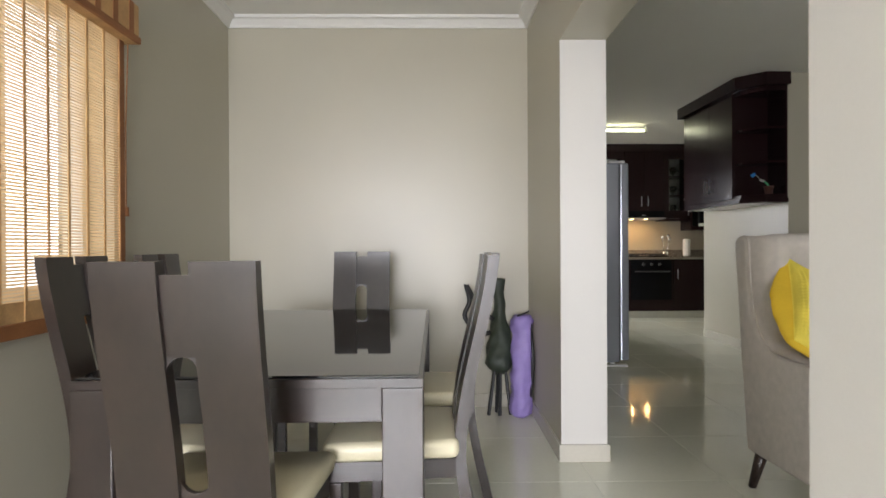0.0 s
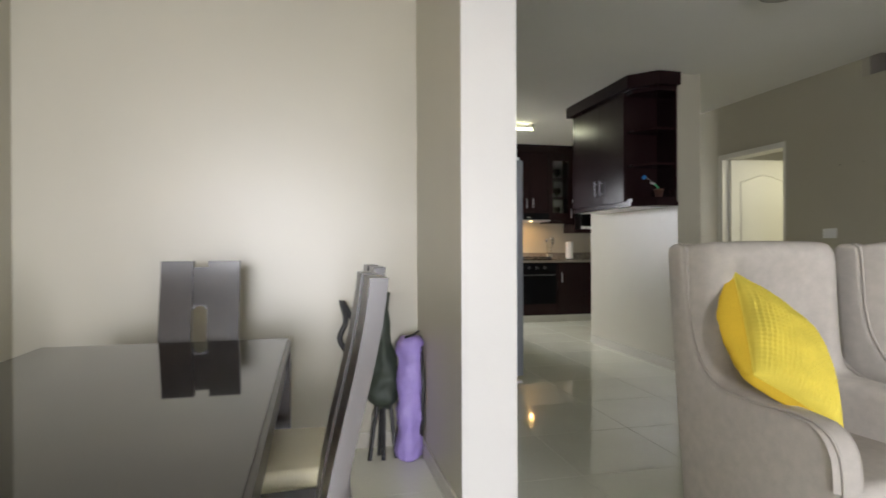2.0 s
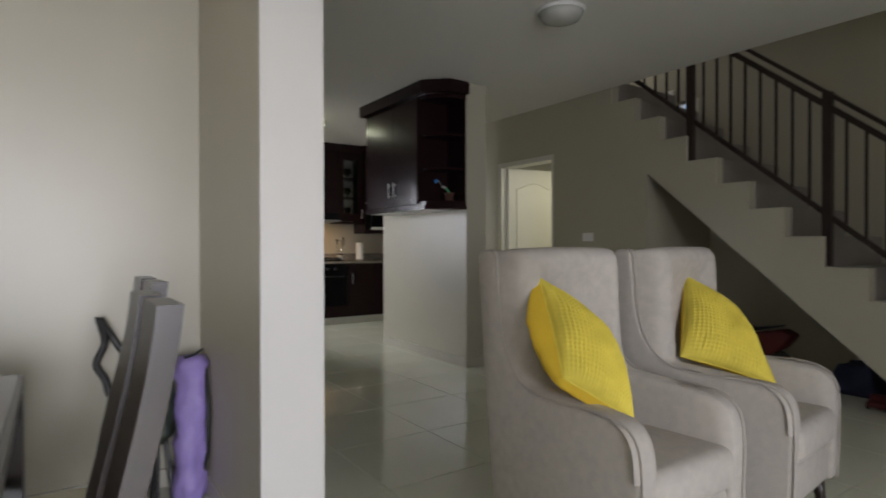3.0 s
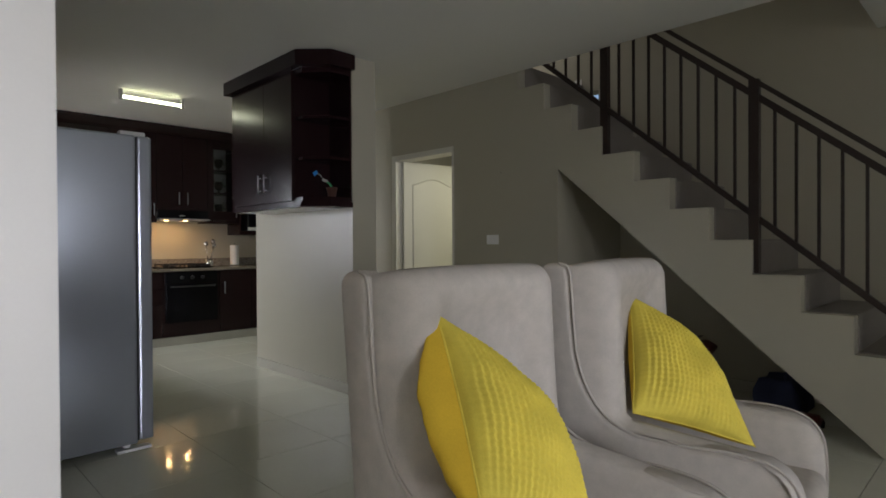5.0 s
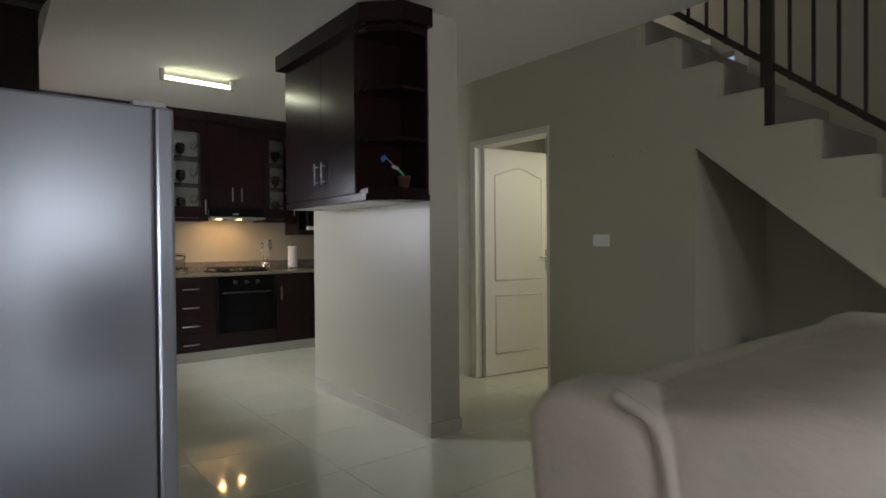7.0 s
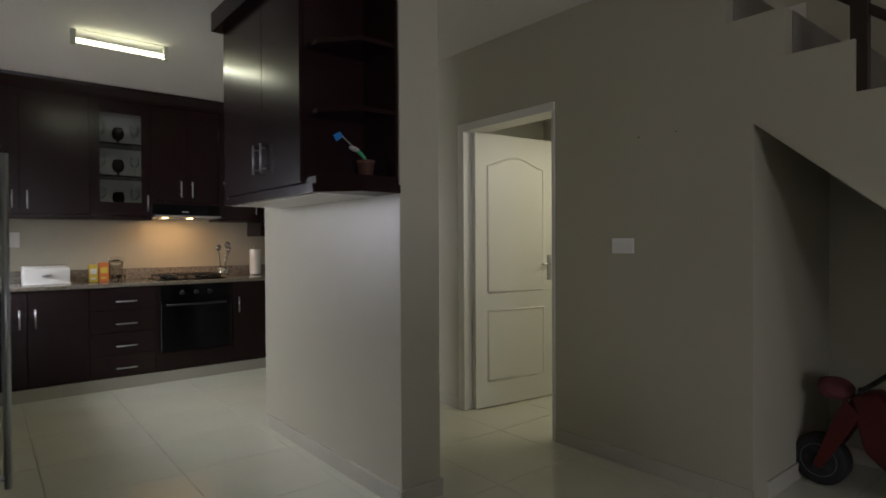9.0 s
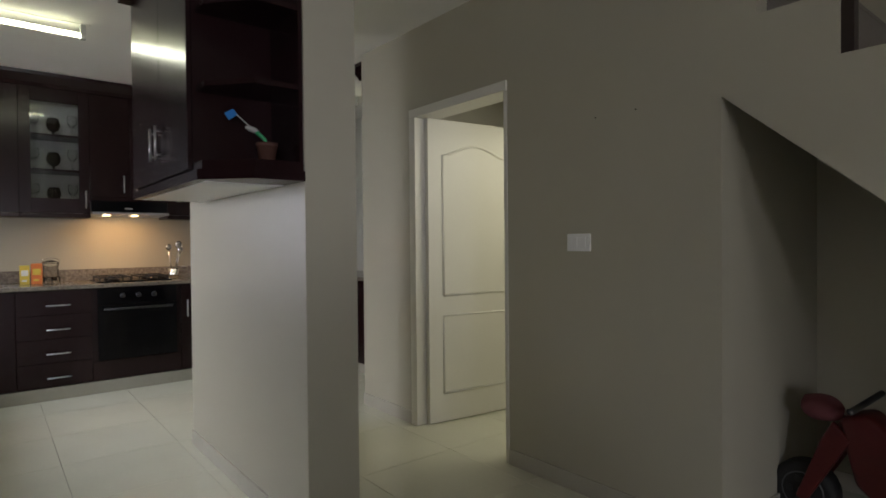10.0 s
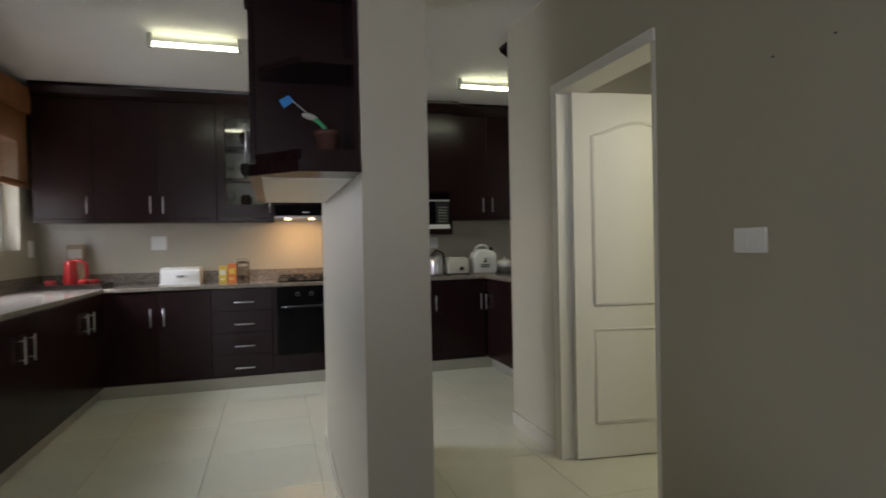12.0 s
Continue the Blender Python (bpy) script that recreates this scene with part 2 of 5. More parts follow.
def thing(name, label, category, x=0.0, y=0.0, z=0.0, group="", kind=""):
    ob = new(name)
    ob.empty_display_size = 0.1
    ob.location = (x, y, z)
    HOME[ob] = Matrix.Translation((x, y, z))
    return tagged(ob, label, category, group, kind)


def part(name, bm, mat, parent, label="", smooth=False):
    ob = new(name, finish(name, bm, mat, smooth))
    ob.parent = parent
    ob.matrix_parent_inverse = HOME.get(parent, Matrix.Identity(4)).inverted()
    HOME[ob] = Matrix.Identity(4)
    if label:
        ob["label"] = label
    return ob


def piece(name, me, parent, m):
    """A part that shares the mesh me, at the pose m in the world."""
    ob = new(name, me)
    ob.parent = parent
    ob.matrix_parent_inverse = HOME.get(parent, Matrix.Identity(4)).inverted()
    ob.matrix_basis = m
    return ob


def solid(name, bm, mat, label="", category="", kind="structure", smooth=False):
    ob = new(name, finish(name, bm, mat, smooth))
    HOME[ob] = Matrix.Identity(4)
    return tagged(ob, label, category, "", kind)


def slab(name, x0, y0, z0, x1, y1, z1, mat, label="", category=""):
    return solid(name, box(bmesh.new(), x0, y0, z0, x1, y1, z1), mat, label, category)


def walls(name, boxes, mat, label):
    bm = bmesh.new()
    for b in boxes:
        box(bm, *b)
    return solid(name, bm, mat, label, "wall")


# ---- shell of the house ----
CZ = 2.625          # ceiling
XL, XD0, XD1 = -1.382, 0.608, 0.838   # dining west wall, dining/living wall
XKW = 0.905        # kitchen window wall
YC0 = 3.076        # end face of the dining wall
DZ = 2.597         # dining ceiling
YD = 4.060         # dining end wall
XW = 4.412         # wall with the door and the stair
XS = 5.42          # far wall of the stair
YB = 9.27          # kitchen back wall
XK = 5.50          # kitchen east wall
YF = -2.80         # front wall

slab("floor", -1.6, -3.0, -0.2, 5.7, 9.5, -0.008, GROUT, "concrete floor bed with grey grout joints", "floor")
walls("wall_dining_west", [(XL - 0.22, -3.0, 0, XL, 1.20, CZ), (XL - 0.22, 2.70, 0, XL, YD + 0.15, CZ), (XL - 0.22, 1.20, 0, XL, 2.70, 0.88), (XL - 0.22, 1.20, 2.02, XL, 2.70, CZ)], PAINT, "taupe satin painted wall with a window opening")
walls("wall_dining_end", [(XL, YD, 0, XD0, YD + 0.15, CZ)], PAINT, "taupe satin painted end wall of the dining nook")
# the pale end face and the pier have daylight put into their colour
walls("column", [(XD0, YC0, 0, XD1, YC0 + 0.015, 2.096)], PALE, "end face of the wall, coloured pale for the daylight on it")
walls("wall_middle", [(XD0, YC0 + 0.015, 0, XD1, YD + 0.15, CZ), (XD0 + 0.06, YD + 0.15, 0, XKW, 7.55, CZ), (XD0 + 0.06, 8.88, 0, XKW, YB, CZ), (XD0 + 0.06, 7.55, 0, XKW, 8.88, 1.23), (XD0 + 0.06, 7.55, 2.12, XKW, 8.88, CZ)], PAINT, "taupe satin painted wall between dining nook and kitchen")
# unseen gap from -1.60 to 0.92 added so front daylight reaches the armchairs
walls("wall_pier", [(XD0, 0.92, 0, XD1, 1.20, CZ), (XD0, YF, 0, XD1, -1.60, CZ), (XD0, -1.60, 2.096, XD1, 0.92, CZ)], PALE, "satin painted wall pier beside the dining opening, coloured pale for daylight")
walls("lintel", [(XD0, 1.20, 2.096, XD1, YC0 + 0.015, CZ)], PAINT, "painted beam over the dining opening")
walls("wall_front", [(XL, YF - 0.2, 0, -1.2, YF, CZ), (-1.2, YF - 0.2, 0, 0.5, YF, 0.5), (-1.2, YF - 0.2, 2.3, 0.5, YF, CZ), (0.5, YF - 0.2, 0, 1.0, YF, CZ), (1.0, YF - 0.2, 2.2, 2.8, YF, CZ), (1.0, YF - 0.2, 0, 2.8, YF, 0.3), (2.8, YF - 0.2, 0, XS + 0.15, YF, CZ)], PAINT, "taupe painted front wall with two windows")
walls("wall_kitchen_back", [(XD0, YB, 0, XK + 0.15, YB + 0.15, CZ)], PAINT, "pale painted kitchen back wall")
walls("wall_kitchen_east", [(XK, 6.98, 0, XK + 0.15, YB, CZ)], PALE, "pale painted kitchen side wall")
walls("wall_kitchen_return", [(XW + 0.15, 6.83, 0, 6.0, 6.98, CZ)], PALE, "pale painted wall closing the kitchen")
walls("wall_peninsula", [(3.168, 5.335, 0, 3.397, 6.94, CZ)], PAINT, "pale painted stub wall of the kitchen")
# wall with door, stepped stair string above the alcove
RISE, GO, Y0, Z0 = 0.2145, 0.259, 3.653, 1.832
SOF = 0.852
bm = bmesh.new()
prism(bm, [(4.30, 0), (5.47, 0), (5.47, CZ), (4.948, CZ), (4.948, 1.77 + SOF * 0.648), (4.30, 1.77)], "x", XW, XW + 0.15)
box(bm, XW, 5.47, 2.045, XW + 0.15, 6.31, CZ)
box(bm, XW, 6.31, 0, XW + 0.15, 6.98, CZ)
solid("wall_east", bm, PAINT, "taupe painted wall with a door opening and two nail holes", "wall")
walls("wall_stair_far", [(XS, YF - 0.2, 0, XS + 0.15, 4.42, CZ), (XS, 2.2, CZ, XS + 0.15, 6.9, 5.4)], PAINT, "taupe painted wall behind the stair")
walls("wall_alcove", [(XW + 0.15, 4.30, 0, XS, 4.42, 2.2)], PAINT, "taupe painted end wall of the alcove")
walls("wall_bathroom", [(5.9, 4.42, 0, 6.0, 6.83, CZ), (XS, 4.42, 0, 5.9, 4.52, CZ)], DOORPAINT, "cream painted wall of the room behind the door")
walls("wall_upstairs", [(XW - 0.1, 2.2, CZ + 0.2, XW - 0.002, 6.9, 5.4), (XW - 0.1, 2.25, CZ + 0.2, XS, 2.38, 5.4), (XW - 0.1, 6.7, CZ + 0.2, XS, 6.9, 3.5), (XW - 0.1, 6.7, 4.9, XS, 6.9, 5.4), (XW - 0.1, 6.7, 3.5, 4.5, 6.9, 4.9), (5.35, 6.7, 3.5, XS, 6.9, 4.9)], PAINT, "taupe painted walls of the stair well")
bm = bmesh.new()
for b in ((XL - 0.22, -3.0, CZ, XW, 9.42, CZ + 0.2), (XL, YF, DZ, XD0, YD, CZ), (XW, -3.0, CZ, XS + 0.6, 2.40, CZ + 0.2), (XW, 4.95, CZ, 6.0, 9.42, CZ + 0.2), (XW - 0.1, 2.2, 5.4, XS + 0.15, 6.9, 5.5)):
    box(bm, *b)
solid("ceiling", bm, CEIL, "matt white plaster ceiling", "ceiling")


def cornice(name, x0, y0, x1, y1, nx, ny):
    """A coved cornice along a wall from (x0, y0) to (x1, y1); (nx, ny) points into the room."""
    prof = [(0, 0), (0.012, 0), (0.02, 0.016), (0.045, 0.045), (0.062, 0.052), (0.066, 0.068), (0, 0.068)]
    bm = bmesh.new()
    rings = []
    for (x, y) in ((x0, y0), (x1, y1)):
        rings.append([bm.verts.new((x + nx * a, y + ny * a, DZ - 0.068 + b)) for a, b in prof])
    n = len(prof)
    for k in range(n):
        bm.faces.new((rings[0][k], rings[0][(k + 1) % n], rings[1][(k + 1) % n], rings[1][k]))
    bm.faces.new(rings[0])
    bm.faces.new(rings[1][::-1])
    return solid(name, bm, CORNICE, "white coved plaster cornice", "cornice")


cornice("cornice_end", XL, YD, XD0, YD, 0, -1)
cornice("cornice_west", XL, YF, XL, YD, 1, 0)
cornice("cornice_east", XD0, YF, XD0, YD, -1, 0)


def skirting(name, x0, y0, x1, y1, h=0.085, t=0.012):
    bm = bmesh.new()
    box(bm, min(x0, x1) - (t if x0 == x1 else 0), min(y0, y1) - (t if y0 == y1 else 0), 0, max(x0, x1) + (t if x0 == x1 else 0), max(y0, y1) + (t if y0 == y1 else 0), h, 0.003)
    return solid(name, bm, SKIRT, "cream tile skirting along the wall foot", "skirting")


skirting("baseboard_1", XL, YD, XD0, YD)
skirting("baseboard_2", XL, YF, XL, YD - 0.02)
skirting("baseboard_3", XD0, YC0 + 0.005, XD0, YD - 0.02)
skirting("baseboard_4", XD0 - 0.012, YC0, XD1 + 0.012, YC0)
skirting("baseboard_5", XD1, YC0 + 0.015, XD1, YD + 0.138)
skirting("baseboard_6", 3.168, 5.35, 3.168, 6.93)
skirting("baseboard_7", 3.156, 5.335, 3.409, 5.335)
skirting("baseboard_8", 3.397, 5.35, 3.397, 6.93)
skirting("baseboard_9", XW, 4.30, XW, 5.45)
skirting("baseboard_10", XW, 6.36, XW, 6.98)
skirting("baseboard_11", XW + 0.15, 4.30, XS, 4.30)
skirting("baseboard_12", XS, YF, XS, 4.28)

# ---- stair ----
stair = thing("staircase", "taupe painted concrete staircase with plain treads and open alcove below", "staircase", XW + 0.5, Y0, 0, kind="structure")
bm = bmesh.new()
outline = []
k0, k1 = -8, 4
for k in range(k0, k1 + 1):
    y, z = Y0 + k * GO, Z0 + k * RISE
    outline += [(y, max(0, z - RISE)), (y, z)]
top_y = Y0 + (k1 + 1) * GO
outline += [(top_y, Z0 + k1 * RISE), (top_y, 1.77 + SOF * 0.648), (4.30, 1.77), (4.30 - 1.77 / SOF, 0.0)]
part("flight", prism(bm, outline, "x", XW, XS), PAINT, stair)
for k in range(k0, k1 + 1):
    y, z = Y0 + k * GO, Z0 + k * RISE
    part("tread", box(bmesh.new(), XW + 0.09, y - 0.006, z - 0.012, XS - 0.005, y + GO - 0.008, z + 0.004, 0.002), STAIRTILE, stair)
    part("riser", box(bmesh.new(), XW + 0.09, y - 0.005, max(0.002, z - RISE + 0.005), XS - 0.005, y + 0.004, z - 0.0125), STAIRTILE, stair)
# balustrade
rail = thing("balustrade", "dark brown painted steel balustrade on the stair", "balustrade", XW + 0.05, Y0, 1.8, kind="structure")
XR = XW + 0.045
SL = RISE / GO


def on_slope(y, up):
    return Z0 + SL * (y - 3.90) + up


def slanted(y0, y1, up, w, h):
    bm = bmesh.new()
    prism(bm, [(y0, on_slope(y0, up) - h / 2), (y1, on_slope(y1, up) - h / 2), (y1, on_slope(y1, up) + h / 2), (y0, on_slope(y0, up) + h / 2)], "x", XR - w / 2, XR + w / 2)
    return bm


part("bottom_rail", slanted(1.6, 4.84, 0.355, 0.03, 0.045), IRON, rail)
part("top_rail", slanted(1.6, 4.84, 1.105, 0.04, 0.05), IRON, rail)
part("handrail", slanted(1.6, 4.84, 1.195, 0.05, 0.035), IRON, rail)
for y in (1.85, 2.876, 3.905, 4.93):
    if y < 4.9:
        part("post", box(bmesh.new(), XR - 0.025, y - 0.03, on_slope(y, 0) - 0.002, XR + 0.025, y + 0.03, on_slope(y, 1.20), 0.003), IRON, rail)
y = 1.62
post_ys = (1.85, 2.876, 3.905)
while y < 4.8:
    if min(abs(y - p) for p in post_ys) > 0.06:
        part("baluster", box(bmesh.new(), XR - 0.008, y - 0.008, on_slope(y, 0.33), XR + 0.008, y + 0.008, on_slope(y, 1.10)), IRON, rail)
    y += 0.1143

# ---- door ----
door = thing("door_1", "cream painted panelled door standing wide open", "door", 4.48, 6.28, 0, kind="structure")
bm = bmesh.new()
for b in ((XW - 0.003, 5.455, 0, XW + 0.16, 5.482, 2.039), (XW - 0.012, 6.295, 0, XW + 0.16, 6.36, 2.039), (XW - 0.012, 5.455, 2.04, XW + 0.16, 6.36, 2.095)):
    box(bm, *b, 0.004)
part("door_frame", bm, DOORPAINT, door)
leaf_w, leaf_h = 0.775, 2.03
leaf = part("door_leaf", box(bmesh.new(), 0, -0.02, 0.008, leaf_w, 0.02, leaf_h + 0.008, 0.003), DOORPAINT, door)


def door_moulding(side):
    y = side * 0.0175
    bm = bmesh.new()
    x0, x1 = 0.115, leaf_w - 0.115
    top = []
    for k in range(13):
        u = k / 12
        top.append((x0 + (x1 - x0) * u, y, 1.80 + 0.075 * (0.5 - 0.5 * math.cos(2 * math.pi * u)) ** 0.8))
    loop = [(x0, y, 0.86)] + top + [(x1, y, 0.86), (x0, y, 0.86)]
    low = [(x0, y, 0.20), (x0, y, 0.72), (x1, y, 0.72), (x1, y, 0.20), (x0, y, 0.20)]
    for line in (loop, low):
        sweep(bm, line, 0.0105, 10)
    return bm


LEAF = pose(4.475, 6.270, 0, 0, 0, -7)
for side in (-1, 1):
    mo = part("moulding", door_moulding(side), DOORPAINT, leaf, smooth=True)
for side in (-1, 1):
    bm = bmesh.new()
    box(bm, leaf_w - 0.075, side * 0.02, 0.93, leaf_w - 0.035, side * 0.026, 1.13, 0.002)
    rod(bm, (leaf_w - 0.055, side * 0.02, 1.06), (leaf_w - 0.055, side * 0.06, 1.06), 0.008)
    rod(bm, (leaf_w - 0.055, side * 0.055, 1.06), (leaf_w - 0.165, side * 0.058, 1.06), 0.008)
    part("door_handle", bm, STEEL, leaf, "brushed steel lever handle", True)
leaf.matrix_basis = LEAF


# ---- general shaping ----
def soften(bm, r, seg=3, angle=30):
    es = [e for e in bm.edges if len(e.link_faces) == 2 and e.calc_face_angle(0) > radians(angle)]
    bmesh.ops.bevel(bm, geom=es, offset=r, segments=seg, profile=0.5, affect="EDGES", clamp_overlap=True)
    return bm


def handle_v(parent, x, y, z, nx, ny, length=0.15, label="brushed steel bar handle"):
    """A vertical bar handle that stands off along (nx, ny)."""
    bm = bmesh.new()
    ox, oy = nx * 0.028, ny * 0.028
    rod(bm, (x + ox, y + oy, z - length / 2), (x + ox, y + oy, z + length / 2), 0.006, seg=8)
    for dz in (-length * 0.35, length * 0.35):
        rod(bm, (x, y, z + dz), (x + ox, y + oy, z + dz), 0.004, seg=6)
    return part("handle", bm, STEEL, parent, label, True)


def handle_h(parent, x, y, z, nx, ny, length=0.16):
    bm = bmesh.new()
    ox, oy = nx * 0.028, ny * 0.028
    tx, ty = abs(ny), abs(nx)
    rod(bm, (x + ox - tx * length / 2, y + oy - ty * length / 2, z), (x + ox + tx * length / 2, y + oy + ty * length / 2, z), 0.006, seg=8)
    for d in (-length * 0.35, length * 0.35):
        rod(bm, (x + tx * d, y + ty * d, z), (x + tx * d + ox, y + ty * d + oy, z), 0.004, seg=6)
    return part("handle", bm, STEEL, parent, "brushed steel bar handle", True)


# ---- dining room ----
def dining_chair():
    """High-backed chair facing +y, its back at y about -0.2; built about the origin."""
    c = thing("dining_chair", "dark wood high-backed dining chair with a cream padded seat", "chair", group="chairs round the dining table")

    def curve(z):
        """y of the back's centre line: an S that leans back at the top."""
        u = z / 1.045
        lean = min(1, max(0, (u - 0.38) / 0.62))
        return -0.222 + 0.03 * math.sin(u * math.pi) - 0.078 * lean * lean * (3 - 2 * lean) - 0.055 * max(0, (0.40 - u) / 0.40) ** 1.3

    def slat(x0, x1, z0, z1, t, n=56):
        bm = bmesh.new()
        rows = []
        for k in range(n + 1):
            z = z0 + (z1 - z0) * k / n
            y = curve(z)
            rows.append([bm.verts.new(v) for v in ((x0, y - t, z), (x1, y - t, z), (x1, y + t, z), (x0, y + t, z))])
        for a, b in zip(rows, rows[1:]):
            for i in range(4):
                j = (i + 1) % 4
                bm.faces.new((a[i], a[j], b[j], b[i]))
        bm.faces.new(rows[0][::-1])
        bm.faces.new(rows[-1])
        return soften(bm, 0.003, 2, 40)
    part("back_slat", slat(-0.163, -0.032, 0.0, 1.045, 0.018), TABLEWOOD, c)
    part("back_slat", slat(0.032, 0.163, 0.0, 1.045, 0.018), TABLEWOOD, c)
    # narrow centre strip with an oval gap
    part("centre_strip", slat(-0.0315, 0.0315, 0.85, 1.018, 0.007), TABLEWOOD, c)
    part("centre_strip", slat(-0.0315, 0.0315, 0.44, 0.545, 0.007), TABLEWOOD, c)
    for z0, up in ((0.85, -1), (0.545, 1)):
        bm = bmesh.new()
        pts = [(-0.0315, z0)] + [(0.0315 * math.cos(a), z0 + up * (0.0315 - 0.0315 * math.sin(a))) for a in [math.pi * k / 12 for k in range(13)]][::-1] + [(0.0315, z0)]
        y = curve(z0)
        prism(bm, pts[1:-1] + [(0.0315, z0 - up * 0.004), (-0.0315, z0 - up * 0.004)], "y", y - 0.007, y + 0.007)
        part("centre_strip", bm, TABLEWOOD, c)
    # seat
    bm = bmesh.new()
    prism(bm, [(-0.19, -0.19), (0.19, -0.19), (0.225, 0.225), (-0.225, 0.225)], "z", 0.425, 0.485)
    soften(bm, 0.022, 3)
    part("seat", bm, CREAM, c, "cream padded leatherette seat", True)
    bm = bmesh.new()
    prism(bm, [(-0.175, -0.18), (0.175, -0.18), (0.205, 0.205), (-0.205, 0.205)], "z", 0.365, 0.424)
    part("seat_frame", bm, TABLEWOOD, c)
    for sx in (-1, 1):
        part("leg", box(bmesh.new(), sx * 0.19 - 0.019, 0.165, 0, sx * 0.19 + 0.019, 0.203, 0.364, 0.003), TABLEWOOD, c)
    return c


first = dining_chair()
first.matrix_basis = pose(-0.445, 3.32, 0, 0, 0, 180)
for px_, py_, turn in ((-0.53, 1.69, 0), (-0.135, 2.17, 90), (-0.07, 2.74, 90), (-0.92, 2.17, -90), (-0.92, 2.74, -90)):
    copy_thing(first, pose(px_, py_, 0, 0, 0, turn))

table = thing("dining_table", "dark wood dining table with a black glass top", "table", -0.47, 2.48, 0)
TX0, TX1, TY0, TY1 = -0.935, -0.048, 1.695, 3.255
part("tabletop", box(bmesh.new(), TX0, TY0, 0.715, TX1, TY1, 0.738, 0.001), TABLEWOOD, table)
part("glass_top", box(bmesh.new(), TX0 + 0.012, TY0 + 0.012, 0.738, TX1 - 0.012, TY1 - 0.012, 0.745, 0.0015), GLASSTOP, table, "black glass inset top")
for lx in (TX0, TX1 - 0.105):
    for ly in (TY0, TY1 - 0.105):
        part("leg", box(bmesh.new(), lx, ly, 0, lx + 0.105, ly + 0.105, 0.714, 0.003), TABLEWOOD, table)
for b in ((TX0 + 0.106, TY0 + 0.012, 0.625, TX1 - 0.106, TY0 + 0.035, 0.714), (TX0 + 0.106, TY1 - 0.035, 0.625, TX1 - 0.106, TY1 - 0.012, 0.714), (TX0 + 0.012, TY0 + 0.106, 0.625, TX0 + 0.035, TY1 - 0.106, 0.714), (TX1 - 0.035, TY0 + 0.106, 0.625, TX1 - 0.012, TY1 - 0.106, 0.714)):
    part("apron", box(bmesh.new(), *b, 0.002), TABLEWOOD, table)


# ---- armchairs ----
def smooth_line(pts, n=6):
    """A rounded line through pts."""
    out = []
    for i in range(len(pts) - 1):
        a, b = Vector(pts[i]), Vector(pts[i + 1])
        p = Vector(pts[i - 1]) if i else a * 2 - b
        q = Vector(pts[i + 2]) if i + 2 < len(pts) else b * 2 - a
        for k in range(n):
            u = k / n
            out.append(tuple(0.5 * (2 * a + (b - p) * u + (2 * p - 5 * a + 4 * b - q) * u * u + (3 * a - p - 3 * b + q) * u ** 3)))
    return out + [tuple(pts[-1])]


# outline of an armchair's side from the top of the wing to the foot of the arm: y, z
WING = smooth_line([(-0.015, 1.112), (-0.045, 1.095), (-0.054, 1.03), (-0.060, 0.93), (-0.072, 0.83), (-0.100, 0.745), (-0.155, 0.672), (-0.24, 0.632), (-0.37, 0.626), (-0.49, 0.631), (-0.585, 0.616), (-0.636, 0.565), (-0.650, 0.47), (-0.648, 0.30), (-0.643, 0.17)])


def wing_front(z):
    for (ya, za), (yb, zb) in zip(WING, WING[1:]):
        if za >= z >= zb and za > zb:
            return ya + (yb - ya) * (za - z) / (za - zb)
    return WING[0][0]


